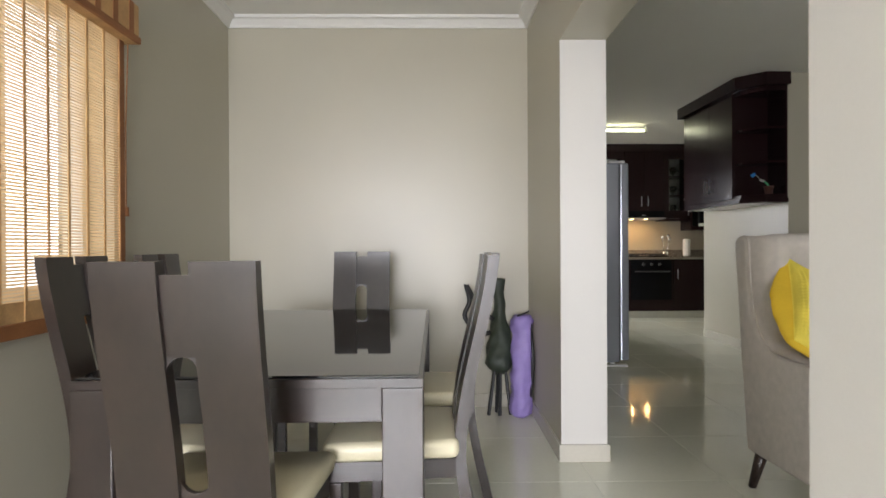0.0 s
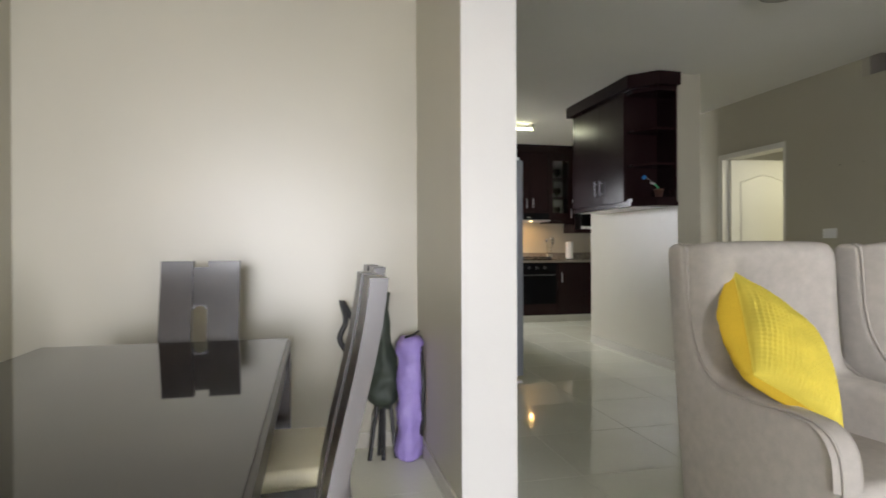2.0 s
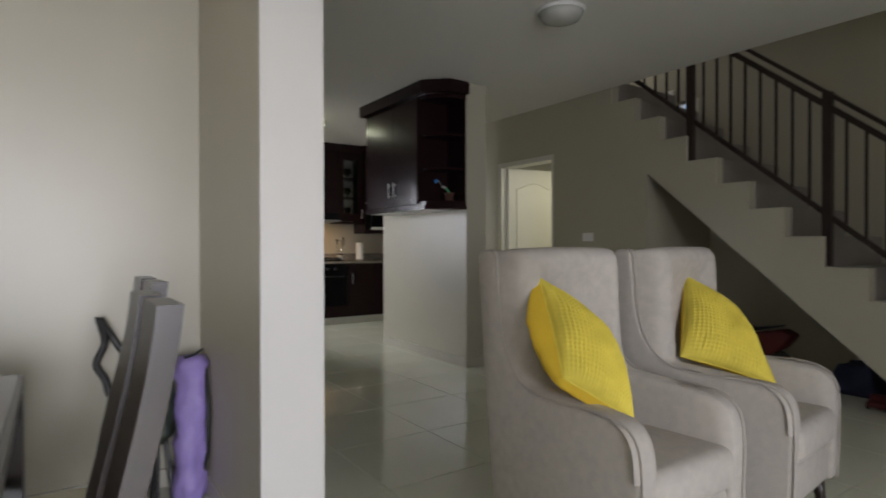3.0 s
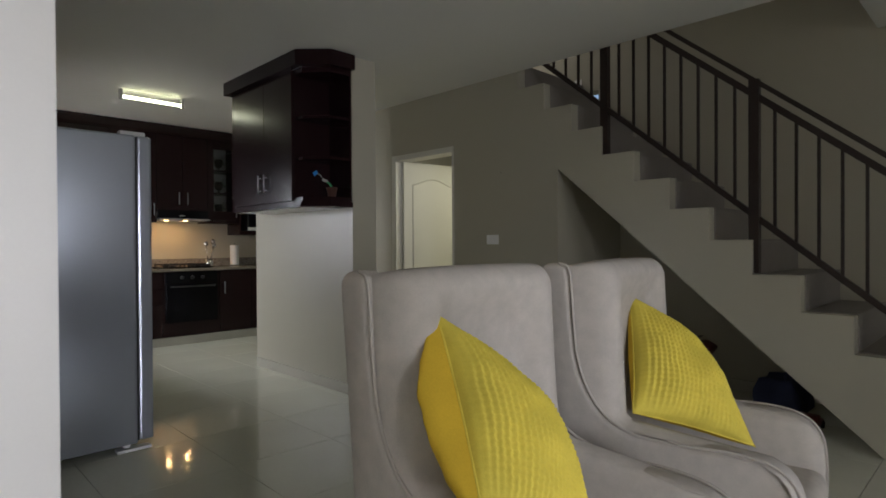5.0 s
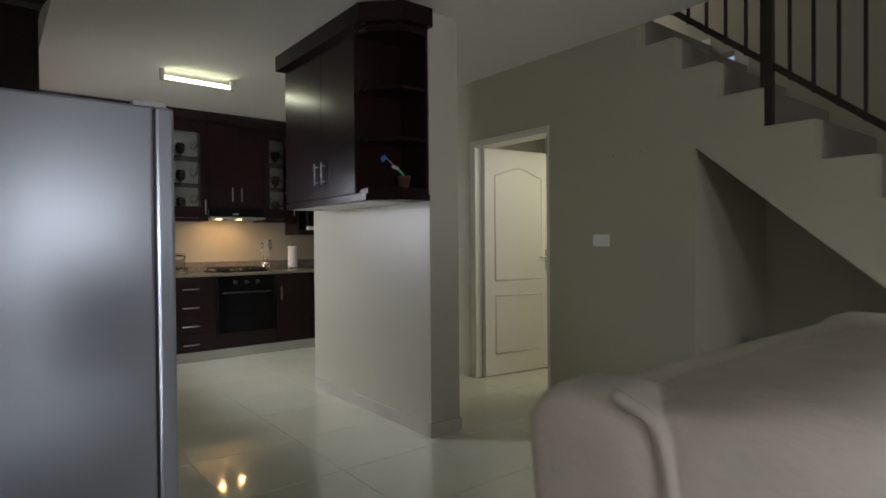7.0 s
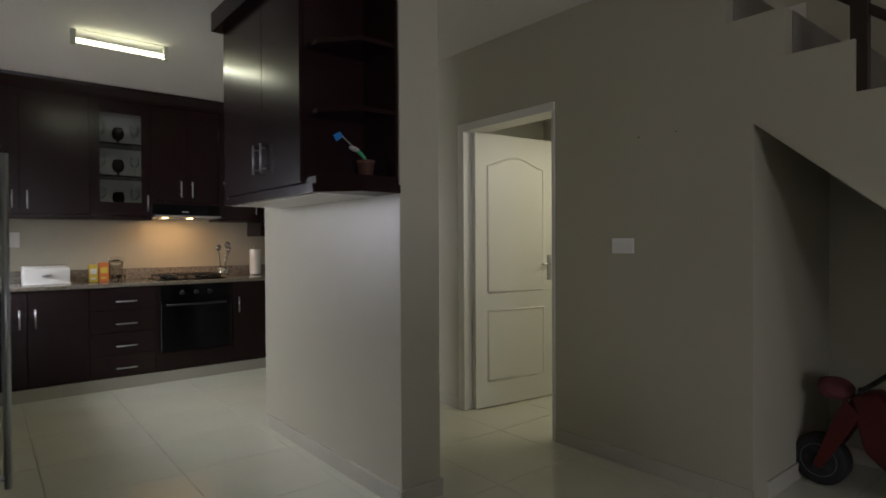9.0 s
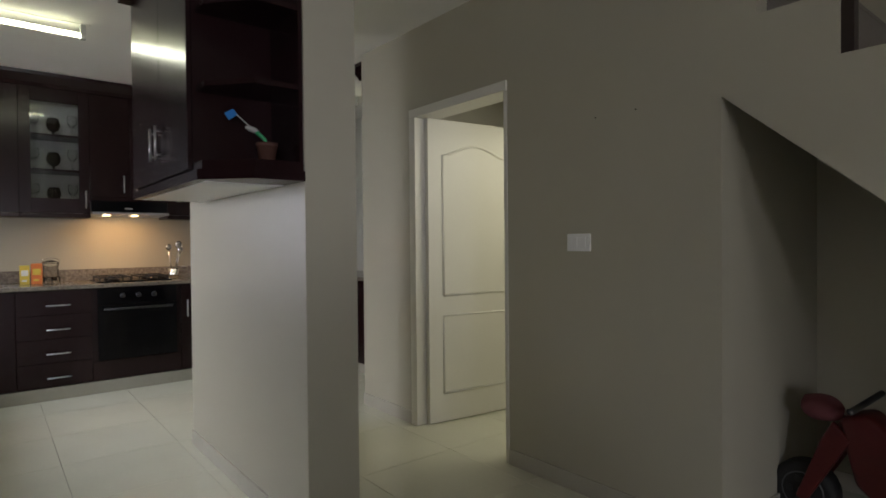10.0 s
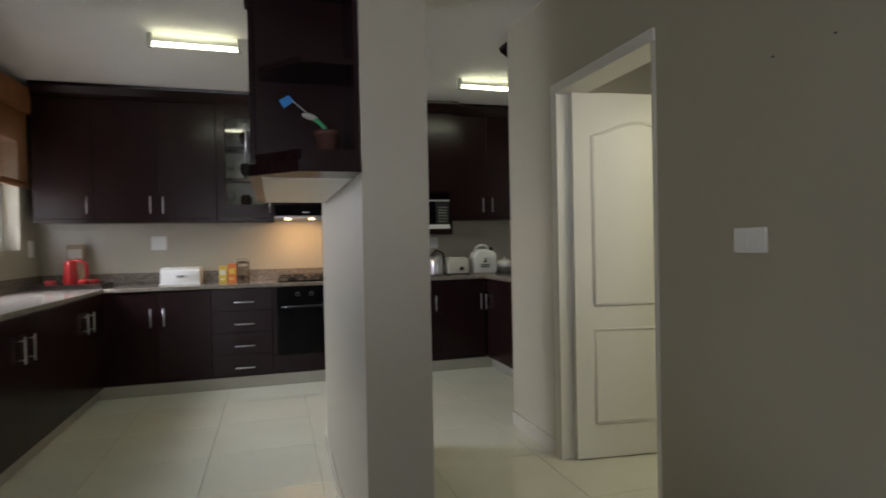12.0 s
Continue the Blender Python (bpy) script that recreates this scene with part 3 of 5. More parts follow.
def armchair():
    """Wing-back armchair facing -y, its back at y = 0; built about the origin."""
    c = thing("armchair", "oatmeal fabric wing-back armchair with dark wooden legs", "armchair", group="pair of armchairs")
    bm = bmesh.new()
    prism(bm, [(-0.03, 0.17), (-0.63, 0.17), (-0.63, 0.33), (-0.03, 0.33)], "x", -0.235, 0.235)
    soften(bm, 0.02)
    part("seat_base", bm, FABRIC, c, smooth=True)
    bm = bmesh.new()
    box(bm, -0.222, -0.662, 0.332, 0.222, -0.12, 0.475)
    soften(bm, 0.045, 4)
    part("seat_cushion", bm, FABRIC, c, smooth=True)
    bm = bmesh.new()
    prism(bm, [(-0.08, 0.30), (-0.02, 0.20), (0.03, 0.60), (0.055, 1.08), (0.04, 1.105), (0.01, 1.10), (-0.02, 1.0), (-0.05, 0.7)], "x", -0.262, 0.262)
    soften(bm, 0.012, 2)
    part("backrest", bm, FABRIC, c, smooth=True)
    # padded front, hollow between the two wings, rolled over the top
    bm = bmesh.new()
    rows = []
    nu = 48
    line = [(0.46 + 0.60 * k / 30, 0.0) for k in range(31)] + [(1.06 + 0.062 * math.sin(0.5 * math.pi * k / 8), 0.055 * (1 - math.cos(0.5 * math.pi * k / 8))) for k in range(1, 9)]
    for z, over in line:
        front = wing_front(min(z, 1.05))
        rise = min(1, max(0, (1.10 - z) / 0.18))
        lip = min(-0.168 - 0.05 * (1.1 - z), front - 0.004)
        mid = -0.163 - 0.05 * (1.1 - z) + 0.055 * rise * rise * (3 - 2 * rise)
        row = []
        for i in range(nu + 1):
            u = -1 + 2 * i / nu
            a = abs(u)
            w = min(1, max(0, (a - 0.46) / 0.26))
            y = mid + (lip - mid) * w * w * (3 - 2 * w)
            edge = max(0, (a - 0.74) / 0.26)
            y += (front + 0.012 - lip) * (1 - math.sqrt(max(0, 1 - edge * edge)))
            row.append(bm.verts.new((0.287 * u, min(y + over, 0.0), z - 0.016 * edge ** 2 * (z > 1.05) - 0.006 * u * u * (z > 1.0))))
        rows.append(row)
    rows.append([bm.verts.new((v.co.x, v.co.y + 0.04, v.co.z - 0.002)) for v in rows[-1]])
    rows.append([bm.verts.new((v.co.x, 0.058, v.co.z - 0.03)) for v in rows[-1]])
    for p, q in zip(rows, rows[1:]):
        for i in range(nu):
            bm.faces.new((p[i], p[i + 1], q[i + 1], q[i]))
    part("back_pad", bm, FABRIC, c, smooth=True)
    for sx in (-1, 1):
        bm = bmesh.new()
        pts = [(0.058, 1.085), (0.04, 1.112)] + WING + [(-0.02, 0.17), (0.02, 0.60)]
        prism(bm, pts, "x", sx * 0.222, sx * 0.295)
        for v in bm.verts:
            v.co.x += sx * (0.012 * (v.co.z - 0.5) - 0.022 * max(0, (-v.co.y - 0.25) / 0.44))
        soften(bm, 0.022, 4, 50)
        side = part("side_panel", bm, FABRIC, c, smooth=True)
        cord = [(sx * (0.289 + 0.012 * (z - 0.5) - 0.022 * max(0, (-y - 0.25) / 0.44)), y - 0.002, z + 0.001) for y, z in WING]
        part("piping", sweep(bmesh.new(), cord, 0.0045, 6), PIPING, side, "taupe piping cord", True)
        for ly in (-0.58, -0.06):
            bm = bmesh.new()
            rod(bm, (sx * 0.258, ly + (0.05 if ly > -0.3 else -0.02), 0), (sx * 0.240, ly, 0.172), 0.016, 0.027, 8)
            part("leg", bm, LEGWOOD, c, "dark stained tapered leg", True)
    return c


arm = armchair()
arm.matrix_basis = pose(1.642, 2.765, 0, 0, 0, 0)
copy_thing(arm, pose(2.350, 2.750, 0, 0, 0, 7))


def cushion(top, left, right, far, behind, puff=0.09, back=0.13, n=84, group="yellow cushions"):
    """A soft square cushion: the corners of its seam."""
    t, a, b, d = Vector(top), Vector(left), Vector(right), Vector(far)
    w = (b - a).cross(t - a).normalized()
    wb = Vector(behind).normalized()
    c = thing("cushion", "yellow ribbed cushion with a mustard back on the armchair", "cushion", *a, group=group)

    def sheet(depth, ribs, w):
        bm = bmesh.new()
        nu = 132 if ribs else n
        rows = []
        for i in range(n + 1):
            s = i / n
            row = []
            for k in range(nu + 1):
                r = k / nu
                s2 = 0.5 + (s - 0.5) * (1 - 0.05 * math.sin(math.pi * r))
                r2 = 0.5 + (r - 0.5) * (1 - 0.05 * math.sin(math.pi * s))
                p = (a * (1 - r2) + b * r2) * (1 - s2) + (t * (1 - r2) + d * r2) * s2
                edge = max(0, math.sin(math.pi * s)) * max(0, math.sin(math.pi * r))
                h = edge ** (0.5 if ribs else 0.34)
                h *= 1 + 0.16 * noise.noise(p * 9) + 0.05 * noise.noise(p * 26)
                if ribs:
                    h += (0.026 * math.sin(2 * math.pi * 24 * r + 1.2 * noise.noise(p * 12)) + 0.018 * math.sin(2 * math.pi * 26 * s + 1.5 * noise.noise(p * 10))) * min(1, 5 * edge)
                row.append(bm.verts.new(p + w * h * depth))
            rows.append(row)
        for p, q in zip(rows, rows[1:]):
            for k in range(nu):
                bm.faces.new((p[k], p[k + 1], q[k + 1], q[k]))
        return bm
    part("front_face", sheet(puff, True, w), YELLOW, c, "yellow corduroy front", True)
    part("back_face", sheet(back, False, wb), MUSTARD, c, "plain mustard back", True)
    rim = [a, t, d, b, a]
    path = []
    for p, q in zip(rim, rim[1:]):
        m = (a + b + t + d) / 4
        path += [p.lerp(q, k / 8) + (m - p.lerp(q, k / 8)) * 0.045 * math.sin(math.pi * k / 8) for k in range(8)]
    part("seam", sweep(bmesh.new(), path + [a], 0.0022, 6), YELLOW, c, smooth=True)
    return c


cushion((1.455, 2.61, 1.02), (1.33, 2.37, 0.715), (1.55, 2.27, 0.56), (1.65, 2.455, 0.80), (-0.80, 0.35, -0.10), puff=0.10, back=0.14)
cushion((2.41, 2.65, 0.995), (2.180, 2.52, 0.665), (2.49, 2.28, 0.545), (2.64, 2.53, 0.82), (0.0, 0.75, -0.5), puff=0.12, back=0.07)

# ---- dining window and blind ----
win = thing("window_1", "white aluminium window behind a bamboo blind", "window", XL - 0.1, 1.945, 0.88, kind="structure")
bm = bmesh.new()
for b in ((XL - 0.15, 1.195, 0.88, XL - 0.10, 1.245, 2.02), (XL - 0.15, 2.645, 0.88, XL - 0.10, 2.695, 2.02), (XL - 0.15, 2.185, 0.93, XL - 0.10, 2.225, 1.97), (XL - 0.15, 1.245, 0.88, XL - 0.10, 2.645, 0.93), (XL - 0.15, 1.245, 1.97, XL - 0.10, 2.645, 2.02)):
    box(bm, *b)
part("window_frame", bm, ALU, win)
for y0, y1 in ((1.245, 2.185), (2.225, 2.645)):
    pane = part("pane", box(bmesh.new(), XL - 0.128, y0, 0.93, XL - 0.124, y1, 1.97), GLASS, win)
    pane.visible_shadow = False
blind = thing("bamboo_blind", "honey bamboo roll-up blind with brown binding strips, lowered", "blind", XL + 0.03, 2.1, 0.8)
SLAT = finish("slat", box(bmesh.new(), -0.0015, -0.76, -0.0041, 0.0015, 0.76, 0.0041), BLINDSLAT)
nsl = 105
for k in range(nsl):
    piece("slat", SLAT, blind, pose(XL + 0.03 + random.uniform(-0.001, 0.001), 1.960, 0.845 + k * 0.0112, 0, random.uniform(-8, 8), random.uniform(-0.1, 0.1)))
for k in range(14):
    y = 1.235 + k * 0.1115
    part("binding", box(bmesh.new(), XL + 0.033, y - 0.006, 0.83, XL + 0.036, y + 0.006, 2.02), BAMBOO, blind)
for y in (1.220, 2.700):
    part("edge_binding", box(bmesh.new(), XL + 0.024, y - 0.018, 0.80, XL + 0.038, y + 0.018, 2.1, 0.002), BAMBOODARK, blind)
part("bottom_rail", box(bmesh.new(), XL + 0.012, 1.205, 0.785, XL + 0.045, 2.720, 0.835, 0.004), BAMBOODARK, blind)
part("hem", box(bmesh.new(), XL + 0.026, 1.205, 0.835, XL + 0.034, 2.720, 0.90), BAMBOO, blind)
val = part("valance", box(bmesh.new(), XL + 0.002, 1.195, 1.955, XL + 0.085, 2.750, 2.12, 0.004), BAMBOO, blind, "bamboo valance with brown stripes")
for k in range(13):
    y = 1.245 + k * 0.12
    part("stripe", box(bmesh.new(), XL + 0.0855, y - 0.018, 1.985, XL + 0.0885, y + 0.018, 2.119), BAMBOODARK, val)
part("valance_trim", box(bmesh.new(), XL + 0.002, 1.190, 1.955, XL + 0.093, 2.755, 1.985, 0.006), BAMBOODARK, val)
cord = part("cord", sweep(bmesh.new(), [(XL + 0.045, 2.735, 1.97), (XL + 0.03, 2.740, 1.6), (XL + 0.03, 2.740, 1.25)], 0.003, 6), BAMBOODARK, blind)
part("cord_toggle", rod(bmesh.new(), (XL + 0.03, 2.740, 1.21), (XL + 0.03, 2.740, 1.25), 0.011), BAMBOODARK, cord)

# ---- camp chairs in the nook corner ----
bag = thing("camp_chair_bag", "lilac nylon bag of a folded camp chair leaning in the corner", "bag", 0.53, 3.85, 0)
bm = bmesh.new()
prof = [(0.045, 0.0), (0.062, 0.015)] + [(0.062 + 0.006 * math.sin(7 * k / 40 * 3), 0.02 + 0.58 * k / 40) for k in range(41)] + [(0.060, 0.615), (0.05, 0.632), (0.02, 0.636)]
lathe(bm, prof, 0.575, 3.93, 0, 36)
for v in bm.verts:
    a = math.atan2(v.co.y - 3.93, v.co.x - 0.575)
    f = 1 + 0.05 * math.sin(3 * a + 9 * v.co.z) + 0.16 * noise.noise(Vector((v.co.x * 24, v.co.y * 24, v.co.z * 17))) + 0.24 * abs(noise.noise(Vector((v.co.x * 40 + v.co.z * 20, v.co.y * 40, v.co.z * 24))))
    v.co.x, v.co.y = 0.575 + (v.co.x - 0.575) * f + 0.03 * v.co.z, 3.93 + (v.co.y - 3.93) * f + 0.06 * v.co.z
bmesh.ops.translate(bm, vec=(-0.055, -0.085, 0), verts=bm.verts)
part("bag_body", bm, PURPLE, bag, smooth=True)
part("drawstring", sweep(bmesh.new(), [(0.50, 3.83, 0.635), (0.545, 3.82, 0.65), (0.58, 3.87, 0.66)], 0.006, 6), BLACK, bag, smooth=True)
part("carry_strap", sweep(bmesh.new(), [(0.585, 3.845, 0.60), (0.595, 3.815, 0.4), (0.59, 3.815, 0.2), (0.58, 3.835, 0.12)], 0.009, 6), BLACK, bag, "black webbing strap", True)
camp = thing("folded_camp_chair", "dark olive folded camp chair with black legs against the wall", "camp chair", 0.37, 3.9, 0)
bm = bmesh.new()
lathe(bm, [(0.03, 0.25), (0.075, 0.29)] + [(0.084 - 0.047 * min(1, max(0, k / 30 - 0.2) / 0.45) ** 0.8, 0.31 + 0.535 * k / 30) for k in range(31)] + [(0.036, 0.862), (0.01, 0.866)], 0.45, 4.03, 0, 28)
for v in bm.verts:
    f = 1 + 0.42 * noise.noise(Vector((v.co.x * 19, v.co.y * 19, v.co.z * 11))) + 0.2 * abs(noise.noise(Vector((v.co.x * 45, v.co.y * 45, v.co.z * 22))))
    v.co.x, v.co.y = 0.45 + (v.co.x - 0.45) * f, 4.03 + (v.co.y - 4.03) * f + 0.05 * v.co.z
bmesh.ops.translate(bm, vec=(-0.05, -0.12, 0), verts=bm.verts)
part("seat_fabric", bm, GREEN, camp, smooth=True)
for dx, dy in ((-0.05, -0.04), (0.0, -0.05), (0.05, -0.03), (-0.01, 0.03)):
    part("leg", rod(bmesh.new(), (0.39 + dx * 1.4, 3.90 + dy, 0), (0.40 + dx * 0.5, 3.92 + dy * 0.4, 0.36), 0.011), BLACK, camp)
part("strap", sweep(bmesh.new(), smooth_line([(0.36, 3.92, 0.60), (0.28, 3.92, 0.66), (0.225, 3.93, 0.75), (0.182, 3.92, 0.825), (0.205, 3.93, 0.72), (0.172, 3.93, 0.63), (0.205, 3.92, 0.56), (0.23, 3.91, 0.49), (0.34, 3.91, 0.52)], 4), 0.015, 7), BLACK, camp, "black carry strap", True)

# ---- kitchen ----
def cabinet(label, x, y, z, name="kitchen_cabinet", group=""):
    return thing(name, label, "cabinet", x, y, z, group=group)


def door_y(parent, x0, x1, z0, z1, y, handle=None, hz=0.0):
    """A cabinet door that faces -y at y, with a slim framed relief."""
    g = 0.0015
    bm = bmesh.new()
    box(bm, x0 + g, y - 0.019, z0 + g, x1 - g, y, z1 - g, 0.002)
    d = part("door", bm, ESPRESSO, parent)
    if handle is not None:
        handle_v(d, handle, y - 0.019, hz, 0, -1)
    return d


def door_x(parent, y0, y1, z0, z1, x, nx, handle=None, hz=0.0):
    g = 0.0015
    bm = bmesh.new()
    a, b = (x, x + 0.019) if nx > 0 else (x - 0.019, x)
    box(bm, a, y0 + g, z0 + g, b, y1 - g, z1 - g, 0.002)
    d = part("door", bm, ESPRESSO, parent)
    if handle is not None:
        handle_v(d, x + nx * 0.019, handle, hz, nx, 0)
    return d


YU = 8.95    # front of upper units
YC = 8.69    # front of base units
UZ0, UZ1 = 1.455, 2.51


def upper(x0, x1, handles, z0=UZ0, y=YU):
    c = cabinet("espresso wood wall cabinet with plain doors", (x0 + x1) / 2, YB, z0, "wall_cabinet", "kitchen wall cabinets")
    part("body", box(bmesh.new(), x0 + 0.001, y, z0, x1 - 0.001, YB - 0.002, UZ1, 0.001), ESPRESSO, c)
    n = len(handles)
    for k, h in enumerate(handles):
        a, b = x0 + (x1 - x0) * k / n, x0 + (x1 - x0) * (k + 1) / n
        door_y(c, a, b, z0 + 0.034, UZ1, y - 0.001, (b - 0.05 if h > 0 else a + 0.05), z0 + 0.15)
    part("light_pelmet", box(bmesh.new(), x0 + 0.001, y - 0.026, z0 - 0.004, x1 - 0.001, y + 0.001, z0 + 0.031, 0.005), ESPRESSO, c)
    return c


SMOKE = clear_glass("smoked glass", (0.30, 0.25, 0.20))


def stemware(x, y, z, s=1.0, mat=THINGLASS):
    g = thing("wine_glass", "clear stemmed wine glass upside on the cabinet shelf", "glass", x, y, z, group="glasses in the glazed cabinets")
    squat = [(0.032, 0.0), (0.032, 0.003), (0.009, 0.010), (0.010, 0.028), (0.036, 0.045), (0.050, 0.08), (0.046, 0.115), (0.036, 0.14), (0.034, 0.14), (0.043, 0.115), (0.046, 0.08), (0.033, 0.048), (0.004, 0.035)]
    prof = squat if mat is SMOKE else [(0.030, 0.0), (0.030, 0.003), (0.005, 0.008), (0.004, 0.07), (0.018, 0.082), (0.034, 0.11), (0.036, 0.14), (0.030, 0.17), (0.028, 0.17), (0.033, 0.14), (0.030, 0.112), (0.004, 0.084)]
    part("bowl", lathe(bmesh.new(), [(r * s, h * s) for r, h in prof], x, y, z, 14), mat, g, smooth=True)




def glazed(x0, x1):
    c = cabinet("espresso wood wall cabinet with a glazed door and glassware", (x0 + x1) / 2, YB, UZ0, "display_cabinet", "kitchen wall cabinets")
    z0, z1 = UZ0, UZ1
    bm = bmesh.new()
    for b in ((x0, YU, z0, x0 + 0.018, YB - 0.012, z1), (x1 - 0.018, YU, z0, x1, YB - 0.012, z1), (x0 + 0.018, YU, z0, x1 - 0.018, YB - 0.012, z0 + 0.018), (x0 + 0.018, YU, z1 - 0.018, x1 - 0.018, YB - 0.012, z1)):
        box(bm, *b)
    part("body", bm, ESPRESSO, c)
    part("back_panel", box(bmesh.new(), x0, YB - 0.011, z0, x1, YB - 0.003, z1), GREYBACK, c, "grey back panel")
    for z in (1.845, 2.135):
        part("shelf", box(bmesh.new(), x0 + 0.019, YU + 0.02, z - 0.009, x1 - 0.019, YB - 0.013, z + 0.009), ESPRESSO, c)
    bm = bmesh.new()
    fr = 0.08
    zb, zt = z0 + 0.155, z1 - 0.11
    part("plinth_shelf", box(bmesh.new(), x0 + 0.019, YU + 0.002, z0 + 0.085, x1 - 0.019, YB - 0.013, z0 + 0.105), ESPRESSO, c)
    part("light_pelmet", box(bmesh.new(), x0 + 0.001, YU - 0.026, z0 - 0.004, x1 - 0.001, YU + 0.001, z0 + 0.031, 0.005), ESPRESSO, c)
    for b in ((x0 + 0.002, YU - 0.020, z0 + 0.034, x0 + fr, YU - 0.001, z1), (x1 - fr, YU - 0.020, z0 + 0.034, x1 - 0.002, YU - 0.001, z1), (x0 + fr, YU - 0.020, z0 + 0.034, x1 - fr, YU - 0.001, zb), (x0 + fr, YU - 0.020, zt, x1 - fr, YU - 0.001, z1)):
        box(bm, *b, 0.002)
    d = part("door", bm, ESPRESSO, c)
    handle_v(d, x1 - 0.035, YU - 0.020, z0 + 0.15, 0, -1)
    pane = part("pane", box(bmesh.new(), x0 + fr - 0.006, YU - 0.012, zb - 0.006, x1 - fr + 0.006, YU - 0.008, zt + 0.006), GLASS, d)
    pane.visible_shadow = False
    for z in (z0 + 0.106, 1.855, 2.145):
        for k in range(3):
            gx = x0 + fr + 0.03 + (x1 - x0 - 2 * fr - 0.06) * k / 2
            stemware(gx, YU + 0.12, z, 1.05, SMOKE if k == 1 else THINGLASS)
    return c


upper(0.985, 1.43, (1,))
upper(1.43, 2.405, (1, -1))
glazed(2.405, 2.895)
upper(2.895, 3.50, (1, -1), z0=1.60)
glazed(3.50, 3.90)
mw = cabinet("espresso wood microwave niche cabinet", 4.26, YB, 1.31, "microwave_cabinet")
bm = bmesh.new()
for b in ((3.901, YU - 0.06, 1.31, 4.61, YB - 0.002, 1.365), (3.901, YU - 0.06, 1.365, 3.919, YB - 0.002, UZ1), (4.592, YU - 0.06, 1.365, 4.61, YB - 0.002, UZ1), (3.919, YU - 0.06, 1.72, 4.592, YB - 0.002, UZ1), (3.919, YB - 0.01, 1.365, 4.592, YB - 0.002, 1.72)):
    box(bm, *b)
part("body", bm, ESPRESSO, mw)
door_y(mw, 3.902, 4.255, 1.74, UZ1, YU - 0.061)
door_y(mw, 4.255, 4.61, 1.74, UZ1, YU - 0.061)
upper(4.61, 5.39, (1, -1))
micro = thing("microwave_oven", "black glass microwave oven with a white base strip in its niche", "microwave", 4.32, 9.1, 1.366)
part("case", box(bmesh.new(), 4.02, YU - 0.035, 1.367, 4.585, YB - 0.02, 1.655, 0.006), BLACK, micro)
part("door_glass", box(bmesh.new(), 4.03, YU - 0.055, 1.415, 4.44, YU - 0.036, 1.64, 0.004), BLACKGLASS, micro)
part("top_strip", box(bmesh.new(), 4.02, YU - 0.055, 1.642, 4.585, YU - 0.036, 1.656, 0.002), ALU, micro, "silver top strip")
part("base_strip", box(bmesh.new(), 4.02, YU - 0.058, 1.368, 4.585, YU - 0.036, 1.410, 0.004), WHITE, micro, "white base strip")
pn = part("control_panel", box(bmesh.new(), 4.445, YU - 0.055, 1.415, 4.58, YU - 0.036, 1.64, 0.004), BLACK, micro)
for r in range(6):
    for k in range(3):
        part("button", box(bmesh.new(), 4.463 + k * 0.034, YU - 0.0575, 1.435 + r * 0.028, 4.486 + k * 0.034, YU - 0.0552, 1.446 + r * 0.028), GREYBACK, pn)


def crown(name, pts, closed=False, out=0.06):
    """A sloping cornice on top of cabinets, along pts with the outside to the right of the way."""
    bm = bmesh.new()
    prof = [(0.0, UZ1), (0.008, UZ1), (0.02, UZ1 + 0.03), (out, CZ - 0.03), (out + 0.005, CZ - 0.004), (-0.05, CZ - 0.004), (-0.05, UZ1)]
    rings = []
    n = len(pts)
    for i, p in enumerate(pts):
        p = Vector(p)
        d0 = (p - Vector(pts[i - 1])).normalized() if i else None
        d1 = (Vector(pts[i + 1]) - p).normalized() if i < n - 1 else None
        d0, d1 = d0 or d1, d1 or d0
        n0, n1 = Vector((d0.y, -d0.x)), Vector((d1.y, -d1.x))
        m = (n0 + n1).normalized()
        m = m / max(0.3, m.dot(n0))
        rings.append([bm.verts.new((p.x + m.x * a, p.y + m.y * a, z)) for a, z in prof])
    for a, b in zip(rings, rings[1:]):
        for k in range(len(prof)):
            j = (k + 1) % len(prof)
            bm.faces.new((a[k], a[j], b[j], b[k]))
    bm.faces.new(rings[0][::-1])
    bm.faces.new(rings[-1])
    return solid(name, bm, ESPRESSO, "espresso wood sloping cornice on the wall cabinets", "cornice", "")


crown("cabinet_cornice", [(0.985, YB - 0.01), (0.985, YU - 0.02), (3.90, YU - 0.02), (3.90, YU - 0.08), (4.61, YU - 0.08), (4.61, YU - 0.02), (5.39, YU - 0.02)][1:])
# hood
hood = thing("cooker_hood", "slim steel cooker hood with two lit lamps", "cooker hood", 3.195, 9.1, 1.47)
part("fascia", box(bmesh.new(), 2.90, YU - 0.045, 1.505, 3.495, YU - 0.018, 1.602, 0.003), BLACKGLASS, hood, "dark glossy fascia")
part("badge", box(bmesh.new(), 3.15, YU - 0.0475, 1.53, 3.21, YU - 0.0455, 1.542), STEEL, hood)
bm = bmesh.new()
prism(bm, [(YU - 0.10, 1.484), (YB - 0.003, 1.476), (YB - 0.003, 1.500), (YU - 0.02, 1.503), (YU - 0.10, 1.500)], "x", 2.90, 3.495)
part("visor", bm, STEEL, hood)
for hx in (3.02, 3.24):
    part("lamp", lathe(bmesh.new(), [(0.028, 0.0), (0.028, 0.006), (0.022, 0.008)], hx, 8.98, 1.4745, 16), HOODLAMP, hood, "lit halogen lamp")
for gx in (2.98, 3.20):
    bm = bmesh.new()
    for k in range(8):
        box(bm, gx, 9.04 + k * 0.024, 1.471, gx + 0.20, 9.052 + k * 0.024, 1.4755)
    part("filter", bm, STEEL, hood, "ribbed steel grease filter")

